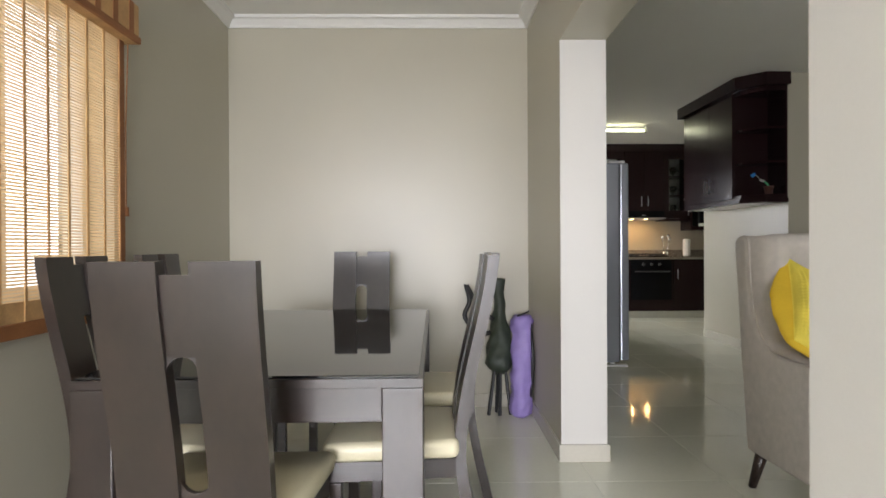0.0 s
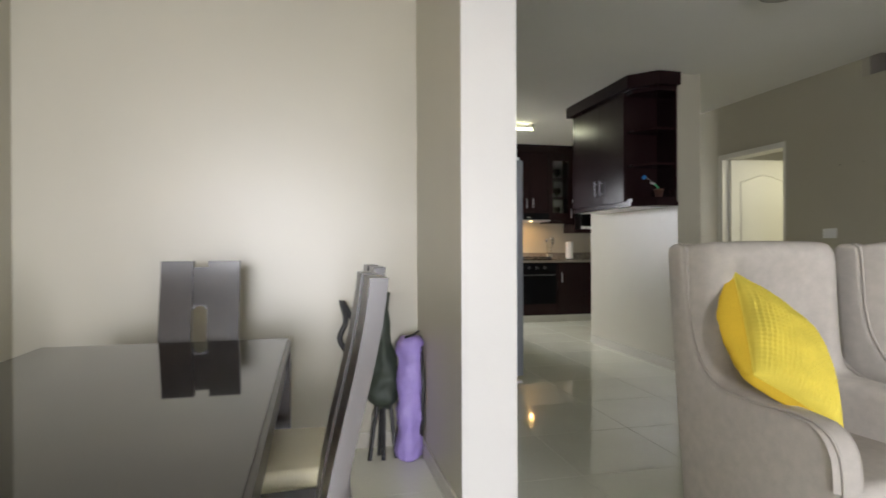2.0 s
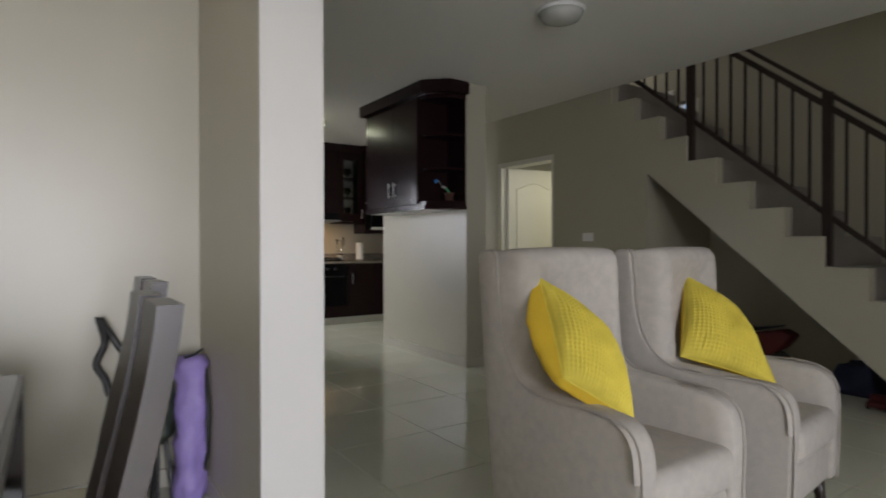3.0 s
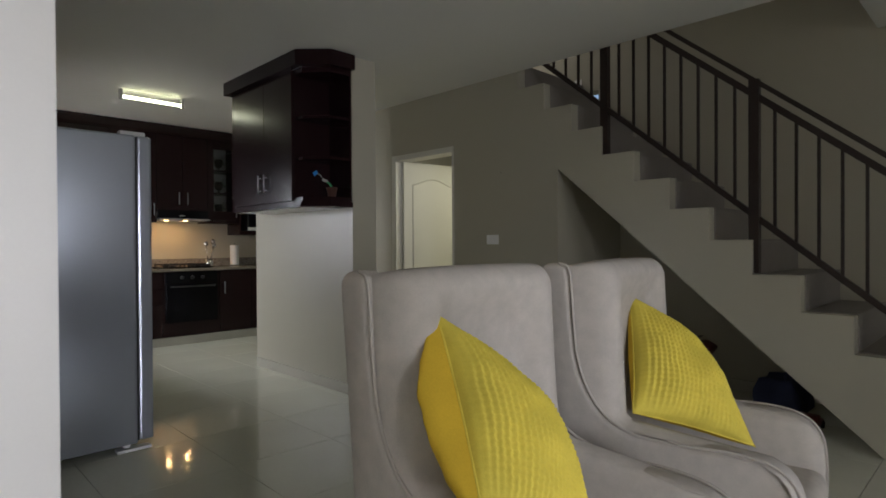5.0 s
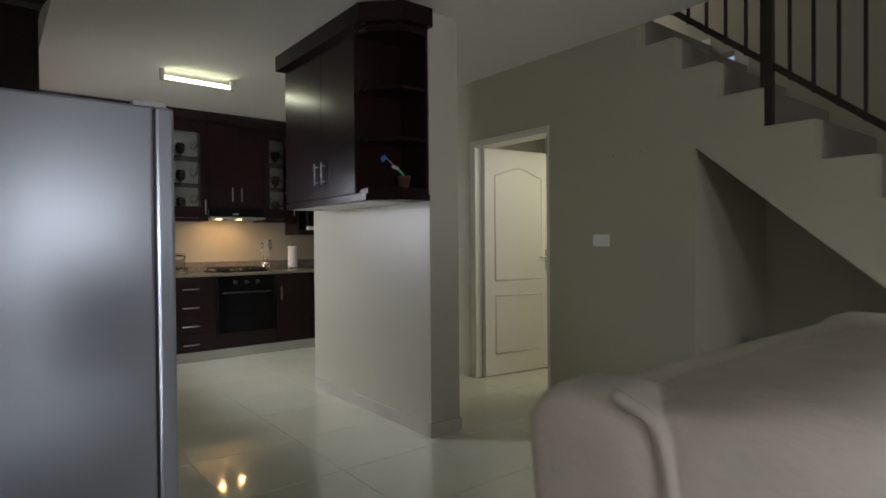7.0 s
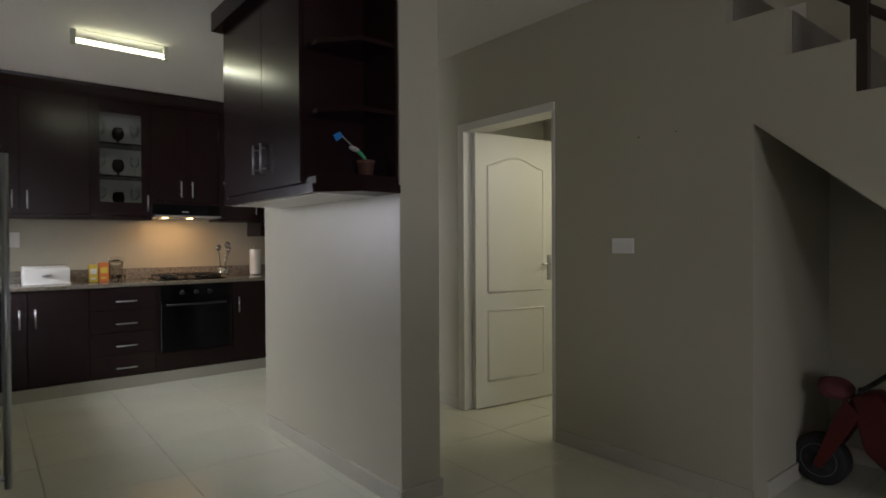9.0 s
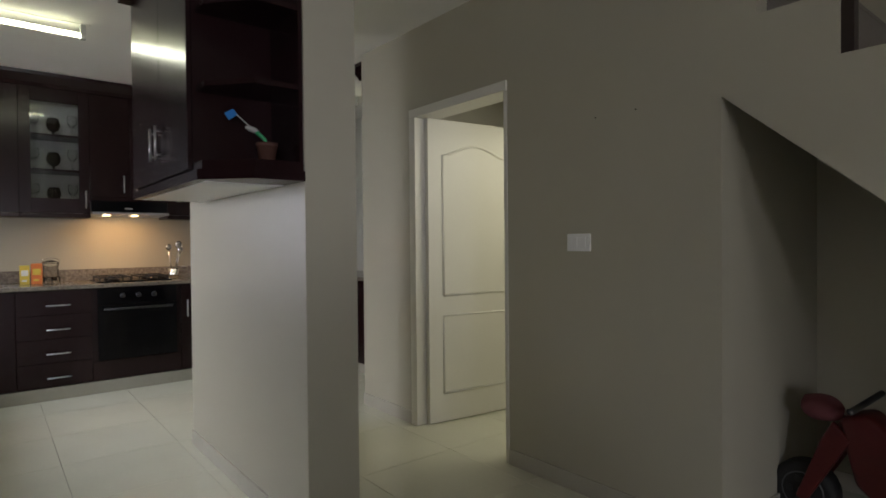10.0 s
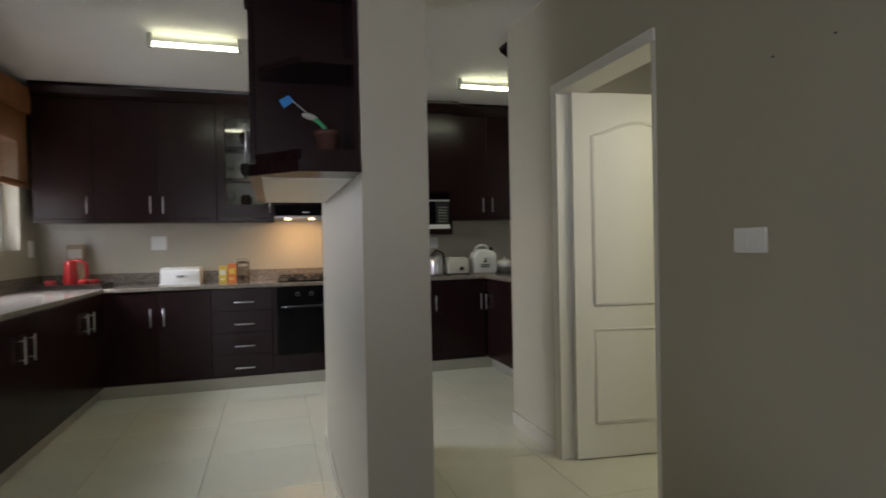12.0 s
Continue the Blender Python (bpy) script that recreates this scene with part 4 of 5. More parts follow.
# base units
def base_body(c, x0, y0, x1, y1):
    part("body", box(bmesh.new(), x0 + 0.001, y0, 0.10, x1 - 0.001, y1, 0.865, 0.001), ESPRESSO, c)


def base_y(x0, x1, handles):
    c = cabinet("espresso wood base cabinet with plain doors", (x0 + x1) / 2, YC, 0, "base_cabinet", "kitchen base cabinets")
    base_body(c, x0, YC, x1, YB - 0.002)
    n = len(handles)
    for k, h in enumerate(handles):
        a, b = x0 + (x1 - x0) * k / n, x0 + (x1 - x0) * (k + 1) / n
        door_y(c, a, b, 0.105, 0.862, YC - 0.001, None if h == 0 else (b - 0.05 if h > 0 else a + 0.05), 0.65)
    return c


base_y(1.531, 2.36, (1, -1))
drw = cabinet("espresso wood drawer unit with four drawers", 2.62, YC, 0, "drawer_unit", "kitchen base cabinets")
base_body(drw, 2.36, YC, 2.86, YB - 0.002)
for z0, z1 in ((0.105, 0.294), (0.294, 0.483), (0.483, 0.672), (0.672, 0.862)):
    d = part("drawer", box(bmesh.new(), 2.3615, YC - 0.020, z0 + 0.0015, 2.8585, YC - 0.001, z1 - 0.0015, 0.002), ESPRESSO, drw)
    handle_h(d, 2.63, YC - 0.020, z1 - 0.115, 0, -1)
ovc = cabinet("espresso wood oven housing", 3.2, YC, 0, "oven_cabinet", "kitchen base cabinets")
base_body(ovc, 2.86, YC, 3.54, YB - 0.002)
part("panel", box(bmesh.new(), 2.862, YC - 0.020, 0.105, 3.538, YC - 0.001, 0.26, 0.002), ESPRESSO, ovc)
oven = thing("built_in_oven", "black glass built-in oven with three knobs", "oven", 3.2, YC - 0.02, 0.27)
part("door_glass", box(bmesh.new(), 2.90, YC - 0.040, 0.27, 3.50, YC - 0.0015, 0.72, 0.004), BLACKGLASS, oven)
part("fascia", box(bmesh.new(), 2.90, YC - 0.036, 0.725, 3.50, YC - 0.0015, 0.86, 0.003), BLACKGLASS, oven)
for kx in (3.08, 3.20, 3.32):
    part("knob", rod(bmesh.new(), (kx, YC - 0.036, 0.795), (kx, YC - 0.062, 0.795), 0.021, 0.018, 14), BLACK, oven, "black knob", True)
bm = bmesh.new()
rod(bm, (2.94, YC - 0.075, 0.69), (3.46, YC - 0.075, 0.69), 0.009)
for kx in (2.97, 3.43):
    rod(bm, (kx, YC - 0.04, 0.69), (kx, YC - 0.075, 0.69), 0.006)
part("handle", bm, BLACK, oven, "black bar handle", True)
base_y(3.54, 3.95, (-1,))
base_y(3.95, 4.86, (1, 1))
left = cabinet("espresso wood base cabinets along the window wall", 1.2, 8.0, 0, "base_cabinet", "kitchen base cabinets")
base_body(left, XKW + 0.002, 6.2, 1.528, YB - 0.002)
for y0, y1, hy in ((6.2, 6.66, 6.61), (6.66, 7.13, 7.07), (7.13, 7.68, 7.20), (7.68, 8.24, 8.17), (8.24, 8.66, 8.31)):
    door_x(left, y0, y1, 0.105, 0.862, 1.529, 1, hy, 0.68)
right = cabinet("espresso wood base cabinets along the side wall", 5.2, 8.0, 0, "base_cabinet", "kitchen base cabinets")
base_body(right, 4.89, 7.0, XK - 0.002, YB - 0.002)
for y0, y1, hy in ((7.0, 7.5, 7.45), (7.5, 8.1, 7.55), (8.1, 8.66, 8.6)):
    door_x(right, y0, y1, 0.105, 0.862, 4.889, -1, hy, 0.65)
bm = bmesh.new()
box(bm, XKW + 0.002, 6.2, 0.001, 1.495, YB, 0.099)
box(bm, 1.495, YC - 0.028, 0.001, 4.92, YB, 0.099)
box(bm, 4.92, 7.0, 0.001, XK, YB, 0.099)
solid("plinth", bm, PLINTH, "cream tiled plinth under the base cabinets", "plinth")
bm = bmesh.new()
prism(bm, [(XKW + 0.001, 6.19), (1.555, 6.19), (1.555, YC - 0.035), (4.86, YC - 0.035), (4.86, 6.99), (XK - 0.001, 6.99), (XK - 0.001, YB - 0.001), (XKW + 0.001, YB - 0.001)], "z", 0.868, 0.902)
soften(bm, 0.006, 2)
worktop = thing("worktop", "speckled grey granite worktop with an upstand", "worktop", 3.0, 9.0, 0.868)
part("slab", bm, GRANITE, worktop)
bm = bmesh.new()
box(bm, XKW + 0.03, YB - 0.022, 0.9025, XK - 0.03, YB - 0.002, 1.005, 0.003)
box(bm, XKW + 0.002, 6.19, 0.9025, XKW + 0.02, YB - 0.002, 1.005, 0.003)
part("upstand", bm, GRANITE, worktop)

# peninsula wall cabinet
pen = cabinet("espresso wood wall cabinet with two doors hung on the stub wall", 3.0, 6.1, 1.46, "wall_cabinet")
PX = 2.83
part("body", box(bmesh.new(), PX, 5.62, 1.50, 3.166, 6.66, UZ1, 0.001), ESPRESSO, pen)
door_x(pen, 5.62, 6.07, 1.51, UZ1, PX - 0.001, -1, 6.02, 1.67)
door_x(pen, 6.07, 6.66, 1.51, UZ1, PX - 0.001, -1, 6.12, 1.67)
shelf = thing("corner_shelf", "espresso wood open corner shelf unit ending the wall cabinet", "shelf", 3.0, 5.45, 1.46)


def board(name, z0, z1, inset=0.0, mat=ESPRESSO):
    bm = bmesh.new()
    prism(bm, [(PX + inset, 5.618), (PX + inset, 5.50 + inset), (2.975 + inset * 0.5, 5.340 + inset), (3.166, 5.340 + inset), (3.166, 5.618)], "z", z0, z1)
    return part(name, bm, mat, shelf)


board("top", 2.47, UZ1)
board("shelf", 2.13, 2.15, 0.015)
board("shelf", 1.82, 1.84, 0.015)
board("bottom", 1.50, 1.535)
bm = bmesh.new()
box(bm, 3.150, 5.342, 1.536, 3.1655, 5.617, 2.469)
part("back_panel", bm, ESPRESSO, shelf)
bm = bmesh.new()
prism(bm, [(PX - 0.022, 6.66), (PX - 0.022, 5.49), (2.965, 5.325), (3.166, 5.325), (3.166, 6.66)], "z", 1.460, 1.4995)
part("base_moulding", bm, ESPRESSO, shelf)
part("underside", box(bmesh.new(), PX + 0.02, 5.52, 1.4575, 3.16, 6.64, 1.4597), WHITE, shelf, "white underside board")
crown("cabinet_cornice", [(3.166, 6.67), (PX - 0.02, 6.67), (PX - 0.02, 5.495), (2.967, 5.335), (3.166, 5.335)][::-1])

# left wall cabinet behind the fridge
lw = cabinet("espresso wood wall cabinet on the window wall", 1.1, 6.8, UZ0, "wall_cabinet", "kitchen wall cabinets")
part("body", box(bmesh.new(), XKW + 0.002, 6.42, UZ0, 1.255, 7.35, UZ1, 0.001), ESPRESSO, lw)
door_x(lw, 6.42, 6.88, UZ0, UZ1, 1.256, 1, 6.83, 1.6)
door_x(lw, 6.88, 7.35, UZ0, UZ1, 1.256, 1, 6.93, 1.6)
crown("cabinet_cornice", [(XKW + 0.004, 6.42), (1.276, 6.42), (1.276, 7.35), (XKW + 0.004, 7.35)])
rw = cabinet("espresso wood wall cabinet on the short kitchen wall", 5.0, 7.1, UZ0, "wall_cabinet", "kitchen wall cabinets")
part("body", box(bmesh.new(), 4.54, 6.999, UZ0, XK - 0.002, 7.19, UZ1, 0.001), ESPRESSO, rw)
part("door", box(bmesh.new(), 4.582, 7.191, UZ0, 5.03, 7.21, UZ1, 0.002), ESPRESSO, rw)
part("door", box(bmesh.new(), 5.033, 7.191, UZ0, XK - 0.004, 7.21, UZ1, 0.002), ESPRESSO, rw)
crown("cabinet_cornice", [(XK - 0.004, 7.21), (4.54, 7.21), (4.54, 6.985)])

# fridge
fr = thing("fridge", "tall silver fridge-freezer standing against the wall", "fridge", 1.3, 5.6, 0)
part("cabinet", box(bmesh.new(), 0.93, 5.235, 0.045, 1.605, 5.93, 1.80, 0.012), FRIDGE, fr)
for z0, z1 in ((0.06, 1.80),):
    d = part("door", box(bmesh.new(), 1.614, 5.235, z0, 1.69, 5.93, z1, 0.014), FRIDGE, fr)
    bm = bmesh.new()
    hz0, hz1 = 0.36, 1.56
    rod(bm, (1.735, 5.74, hz0), (1.735, 5.74, hz1), 0.013)
    for z in (hz0 + 0.04, hz1 - 0.04):
        rod(bm, (1.69, 5.74, z), (1.735, 5.74, z), 0.009)
    part("handle", bm, STEEL, d, "brushed steel bar handle", True)
part("gasket", box(bmesh.new(), 1.604, 5.245, 0.06, 1.615, 5.92, 1.79), BLACK, fr)
part("hinge_cover", box(bmesh.new(), 1.53, 5.245, 1.80, 1.66, 5.30, 1.822, 0.004), ALU, fr)
for fx in (1.0, 1.56):
    for fy in (5.29, 5.88):
        part("foot", rod(bmesh.new(), (fx, fy, 0), (fx, fy, 0.046), 0.02), WHITE, fr)
part("foot_plate", box(bmesh.new(), 1.50, 5.24, 0.004, 1.68, 5.30, 0.022, 0.003), WHITE, fr)

# kitchen window
sky = thing("backdrop", "bright overcast sky outside the kitchen window", "backdrop", 0.3, 8.2, 1.0, kind="structure")
part("sky", box(bmesh.new(), 0.28, 6.4, 0.6, 0.30, 10.0, 3.2), SKYGLOW, sky)
win = thing("window_2", "white aluminium kitchen window over the worktop", "window", 0.8, 8.2, 1.23, kind="structure")
bm = bmesh.new()
for b in ((0.74, 7.55, 1.23, 0.79, 7.60, 2.12), (0.74, 8.83, 1.23, 0.79, 8.88, 2.12), (0.74, 8.20, 1.28, 0.79, 8.24, 2.07), (0.74, 7.60, 1.23, 0.79, 8.83, 1.28), (0.74, 7.60, 2.07, 0.79, 8.83, 2.12)):
    box(bm, *b)
part("window_frame", bm, ALU, win)
for y0, y1 in ((7.60, 8.20), (8.24, 8.83)):
    pane = part("pane", box(bmesh.new(), 0.763, y0, 1.28, 0.767, y1, 2.07), GLASS, win)
    pane.visible_shadow = False
kb = thing("bamboo_blind", "brown bamboo blind half rolled up at the kitchen window", "blind", 0.95, 8.2, 1.74)
KSLAT = finish("slat", box(bmesh.new(), -0.0015, -0.70, -0.004, 0.0015, 0.70, 0.004), BAMBOODARK)
for k in range(52):
    piece("slat", KSLAT, kb, pose(0.94, 8.25, 1.79 + k * 0.0112, 0, random.uniform(-8, 8), 0))
part("roll", rod(bmesh.new(), (0.945, 7.55, 1.765), (0.945, 8.96, 1.765), 0.028, seg=14), BAMBOODARK, kb, smooth=True)
part("valance", box(bmesh.new(), 0.907, 7.52, 2.36, 0.985, 8.98, 2.56, 0.004), BAMBOODARK, kb)

# tube lights and dome light
def tube_light(x0, x1, y):
    t = thing("tube_light", "lit fluorescent batten light on the ceiling", "ceiling light", (x0 + x1) / 2, y, CZ, group="kitchen tube lights")
    part("batten", box(bmesh.new(), x0 - 0.03, y - 0.014, CZ - 0.006, x1 + 0.03, y + 0.014, CZ - 0.001, 0.001), CEIL, t)
    part("tube", rod(bmesh.new(), (x0, y, CZ - 0.07), (x1, y, CZ - 0.072), 0.016, seg=14), TUBEGLASS, t, "lit tube", True)
    for x in (x0, x1):
        part("end_cap", box(bmesh.new(), x - 0.025, y - 0.022, CZ - 0.095, x + 0.005, y + 0.022, CZ - 0.007, 0.003), OPAL, t)


tube_light(2.155, 2.705, 7.53)
tube_light(4.44, 4.99, 8.05)
dome = thing("ceiling_light", "unlit round opal glass ceiling light", "ceiling light", 2.7, 3.7, CZ)
part("base", lathe(bmesh.new(), [(0.15, -0.02), (0.155, -0.001)], 2.7, 3.7, CZ, 28), WHITE, dome, smooth=True)
part("shade", lathe(bmesh.new(), [(0.01, -0.085), (0.07, -0.08), (0.12, -0.06), (0.145, -0.021)], 2.7, 3.7, CZ, 28), OPAL, dome, "opal glass bowl", True)

# switches and sockets
def plate(name, label, category, x0, y0, z0, x1, y1, z1, rockers):
    s = thing(name, label, category, (x0 + x1) / 2, (y0 + y1) / 2, z0)
    part("plate", box(bmesh.new(), x0, y0, z0, x1, y1, z1, 0.003), WHITE, s)
    for b in rockers:
        part("rocker", box(bmesh.new(), *b, 0.0015), WHITE, s)


plate("light_switch", "white plastic wall switch plate", "switch", XW - 0.009, 4.91, 1.168, XW - 0.001, 5.045, 1.252, [(XW - 0.0105, 4.935, 1.185, XW - 0.009, 4.972, 1.235), (XW - 0.0105, 4.983, 1.185, XW - 0.009, 5.02, 1.235)])
plate("wall_socket", "white plastic double wall socket", "socket", 1.80, YB - 0.010, 1.21, 1.93, YB - 0.001, 1.34, [(1.815, YB - 0.014, 1.29, 1.84, YB - 0.010, 1.33), (1.885, YB - 0.014, 1.29, 1.91, YB - 0.010, 1.33)])
plate("wall_socket", "white plastic wall socket beside the window", "socket", XKW + 0.001, 9.03, 1.17, XKW + 0.010, 9.13, 1.31, [(XKW + 0.010, 9.05, 1.20, XKW + 0.014, 9.11, 1.27)])
plate("wall_socket", "white plastic wall socket over the worktop", "socket", 4.45, YB - 0.010, 1.17, 4.56, YB - 0.001, 1.29, [(4.47, YB - 0.014, 1.24, 4.49, YB - 0.010, 1.275)])

# ---- small kitchen things ----
CT = 0.903   # worktop top
bin_ = thing("bread_bin", "white bread bin with a small steel knob on the worktop", "bread bin", 2.09, 8.98, CT)
bm = bmesh.new()
prism(bm, [(8.90, CT), (9.12, CT), (9.12, CT + 0.15), (8.95, CT + 0.15), (8.905, CT + 0.13)], "x", 1.93, 2.255)
soften(bm, 0.01, 3)
part("body", bm, WHITE, bin_, smooth=True)
part("base_trim", box(bmesh.new(), 1.925, 8.885, CT - 0.0005, 2.26, 8.90, CT + 0.012, 0.003), WHITE, bin_)
part("knob", rod(bmesh.new(), (2.06, 8.893, CT + 0.075), (2.125, 8.893, CT + 0.075), 0.009), STEEL, bin_, "steel knob", True)


def packet(x, y, w, h, mat, band, label):
    p = thing("food_packet", label, "packet", x, y, CT)
    part("carton", box(bmesh.new(), x - w / 2, y - 0.02, CT, x + w / 2, y + 0.02, CT + h, 0.002), mat, p)
    part("printed_band", box(bmesh.new(), x - w * 0.36, y - 0.0215, CT + h * 0.45, x + w * 0.36, y - 0.0203, CT + h * 0.75), band, p)
    part("printed_band", box(bmesh.new(), x - w * 0.3, y - 0.0215, CT + h * 0.15, x + w * 0.2, y - 0.0203, CT + h * 0.25), band, p)


packet(2.435, 9.0, 0.065, 0.155, PACKYELLOW, WHITE, "yellow food carton standing on the worktop")
packet(2.515, 9.0, 0.075, 0.170, ORANGE, PACKYELLOW, "orange food carton standing on the worktop")
jar = thing("glass_canister", "clear glass storage canister with a wire clip", "jar", 2.61, 9.0, CT)
part("body", lathe(bmesh.new(), [(0.050, 0.0), (0.056, 0.01), (0.056, 0.165), (0.052, 0.17), (0.052, 0.165), (0.050, 0.012), (0.01, 0.010)], 2.61, 9.0, CT, 20), THINGLASS, jar, smooth=True)
part("lid", lathe(bmesh.new(), [(0.055, 0.171), (0.057, 0.178), (0.03, 0.19), (0.012, 0.195)], 2.61, 9.0, CT, 20), THINGLASS, jar, "glass lid", True)
part("clip", sweep(bmesh.new(), [(2.555, 8.99, CT + 0.15), (2.55, 8.985, CT + 0.2), (2.61, 8.98, CT + 0.215), (2.67, 8.985, CT + 0.2), (2.665, 8.99, CT + 0.15)], 0.003, 6), CHROME, jar, "chrome wire clip", True)
for k, gx in enumerate((2.585, 2.64)):
    g = thing("glass_tumbler", "small upturned clear glass on the worktop", "glass", gx, 8.90, CT)
    part("body", lathe(bmesh.new(), [(0.026, 0.0), (0.03, 0.06), (0.027, 0.06), (0.022, 0.006), (0.004, 0.005)], gx, 8.90, CT, 16), THINGLASS, g, smooth=True)

hob = thing("gas_hob", "black gas hob with cast pan supports set in the worktop", "hob", 3.2, 8.97, CT)
part("plate", box(bmesh.new(), 2.91, 8.75, CT, 3.49, 9.20, CT + 0.010, 0.003), BLACKGLASS, hob)
for bx in (3.05, 3.35):
    for by in (8.86, 9.08):
        brn = part("burner", lathe(bmesh.new(), [(0.045, 0.010), (0.045, 0.022), (0.03, 0.024), (0.03, 0.030), (0.005, 0.031)], bx, by, CT, 18), BLACK, hob, smooth=True)
    bm = bmesh.new()
    for y in (8.80, 9.14):
        box(bm, bx - 0.12, y - 0.006, CT + 0.034, bx + 0.12, y + 0.006, CT + 0.046)
    for dx in (-0.114, 0.0, 0.114):
        box(bm, bx + dx - 0.006, 8.806, CT + 0.034, bx + dx + 0.006, 9.134, CT + 0.046)
    for dx in (-0.114, 0.114):
        for y in (8.80, 9.14):
            box(bm, bx + dx - 0.006, y - 0.006, CT + 0.010, bx + dx + 0.006, y + 0.006, CT + 0.034)
    part("pan_support", bm, BLACK, hob)
for k in range(4):
    part("knob", rod(bmesh.new(), (3.455, 8.83 + k * 0.08, CT + 0.010), (3.455, 8.83 + k * 0.08, CT + 0.03), 0.016, 0.014, 12), BLACK, hob, smooth=True)

pot = thing("utensil_holder", "wire holder with chrome ladles beside the hob", "utensil holder", 3.59, 9.12, CT)
part("cup", lathe(bmesh.new(), [(0.045, 0.0), (0.05, 0.01), (0.052, 0.09), (0.048, 0.09), (0.045, 0.012), (0.01, 0.01)], 3.59, 9.12, CT, 16), CHROME, pot, smooth=True)
for dx, top, r in ((-0.045, 0.27, 0.028), (0.045, 0.295, 0.032), (0.06, 0.25, 0.026)):
    bm = bmesh.new()
    rod(bm, (3.59 + dx * 0.2, 9.12, CT + 0.02), (3.59 + dx, 9.11, CT + top), 0.005, seg=8)
    bmesh.ops.create_uvsphere(bm, u_segments=12, v_segments=8, radius=r, matrix=Matrix.Translation((3.59 + dx, 9.10, CT + top + 0.02)) @ Matrix.Diagonal((1, 0.55, 1.1, 1)))
    part("ladle", bm, CHROME, pot, smooth=True)
roll = thing("kitchen_paper", "white kitchen paper roll on an upright holder", "paper roll", 3.93, 9.12, CT)
part("roll", lathe(bmesh.new(), [(0.02, 0.012), (0.055, 0.012), (0.056, 0.02), (0.056, 0.262), (0.055, 0.27), (0.02, 0.27)], 3.93, 9.12, CT, 24), PAPER, roll, smooth=True)
part("holder", lathe(bmesh.new(), [(0.07, 0.0), (0.07, 0.008), (0.012, 0.011), (0.008, 0.29), (0.002, 0.30)], 3.93, 9.12, CT, 18), CHROME, roll, "chrome holder", True)

tray = thing("serving_tray", "dark wooden serving tray in the worktop corner", "tray", 1.25, 8.92, CT)
bm = bmesh.new()
box(bm, 1.0, 8.76, CT, 1.52, 9.10, CT + 0.012, 0.003)
for b in ((1.0, 8.76, 1.52, 8.78), (1.0, 9.08, 1.52, 9.10), (1.0, 8.78, 1.02, 9.08), (1.50, 8.78, 1.52, 9.08)):
    box(bm, b[0], b[1], CT + 0.012, b[2], b[3], CT + 0.04, 0.002)
part("tray_body", bm, LEGWOOD, tray)
TT = CT + 0.013
kt = thing("coffee_pot", "tall glossy red coffee pot on the tray", "coffee pot", 1.25, 8.92, TT)
part("body", lathe(bmesh.new(), [(0.055, 0.0), (0.062, 0.02), (0.055, 0.10), (0.044, 0.17), (0.047, 0.205), (0.03, 0.22), (0.008, 0.23)], 1.25, 8.92, TT, 20), RED, kt, smooth=True)
part("handle", sweep(bmesh.new(), [(1.26, 8.92, TT + 0.215), (1.32, 8.92, TT + 0.225), (1.362, 8.92, TT + 0.19), (1.37, 8.92, TT + 0.10), (1.345, 8.92, TT + 0.03), (1.30, 8.92, TT + 0.02)], 0.014, 10), RED, kt, smooth=True)
for cx, cy in ((1.12, 8.84), (1.36, 8.85), (1.40, 8.95)):
    cup = thing("cup", "round glossy red cup on the tray", "cup", cx, cy, TT, group="red cups on the tray")
    part("body", lathe(bmesh.new(), [(0.022, 0.0), (0.038, 0.015), (0.042, 0.04), (0.036, 0.062), (0.033, 0.062), (0.038, 0.04), (0.02, 0.008)], cx, cy, TT, 18), RED, cup, smooth=True)
    part("handle", sweep(bmesh.new(), [(cx + 0.038, cy, TT + 0.05), (cx + 0.06, cy, TT + 0.04), (cx + 0.038, cy, TT + 0.02)], 0.005, 6), RED, cup, smooth=True)
crt = thing("card_box", "beige card box standing behind the coffee pot", "box", 1.22, 9.16, CT)
part("carton", box(bmesh.new(), 1.15, 9.14, CT, 1.28, 9.20, CT + 0.37, 0.003), TANCARD, crt)
part("printed_band", box(bmesh.new(), 1.16, 9.1385, CT + 0.25, 1.27, 9.1397, CT + 0.33), SKIRT, crt)

ket = thing("kettle", "steel and glass electric kettle on the worktop", "kettle", 4.47, 8.98, CT)
part("body", lathe(bmesh.new(), [(0.072, 0.0), (0.075, 0.02), (0.068, 0.13), (0.055, 0.19), (0.03, 0.205), (0.01, 0.215)], 4.46, 8.98, CT, 22), STEEL, ket, smooth=True)
part("handle", sweep(bmesh.new(), [(4.40, 8.98, CT + 0.19), (4.46, 8.98, CT + 0.25), (4.53, 8.98, CT + 0.22), (4.54, 8.98, CT + 0.10)], 0.011, 8), BLACK, ket, smooth=True)
toast = thing("toaster", "cream rounded toaster on the worktop", "toaster", 4.67, 8.98, CT)
bm = bmesh.new()
prism(bm, [(4.56, CT + 0.012), (4.78, CT + 0.012), (4.79, CT + 0.11), (4.77, CT + 0.165), (4.73, CT + 0.178), (4.61, CT + 0.178), (4.57, CT + 0.165), (4.55, CT + 0.11)], "y", 8.90, 9.06)
soften(bm, 0.012, 3, 20)
part("body", bm, DOORPAINT, toast, smooth=True)
part("slot", box(bmesh.new(), 4.60, 8.965, CT + 0.1785, 4.74, 8.995, CT + 0.182), BLACK, toast)
part("dial", rod(bmesh.new(), (4.70, 8.90, CT + 0.06), (4.70, 8.885, CT + 0.06), 0.02, seg=14), BLACK, toast, smooth=True)
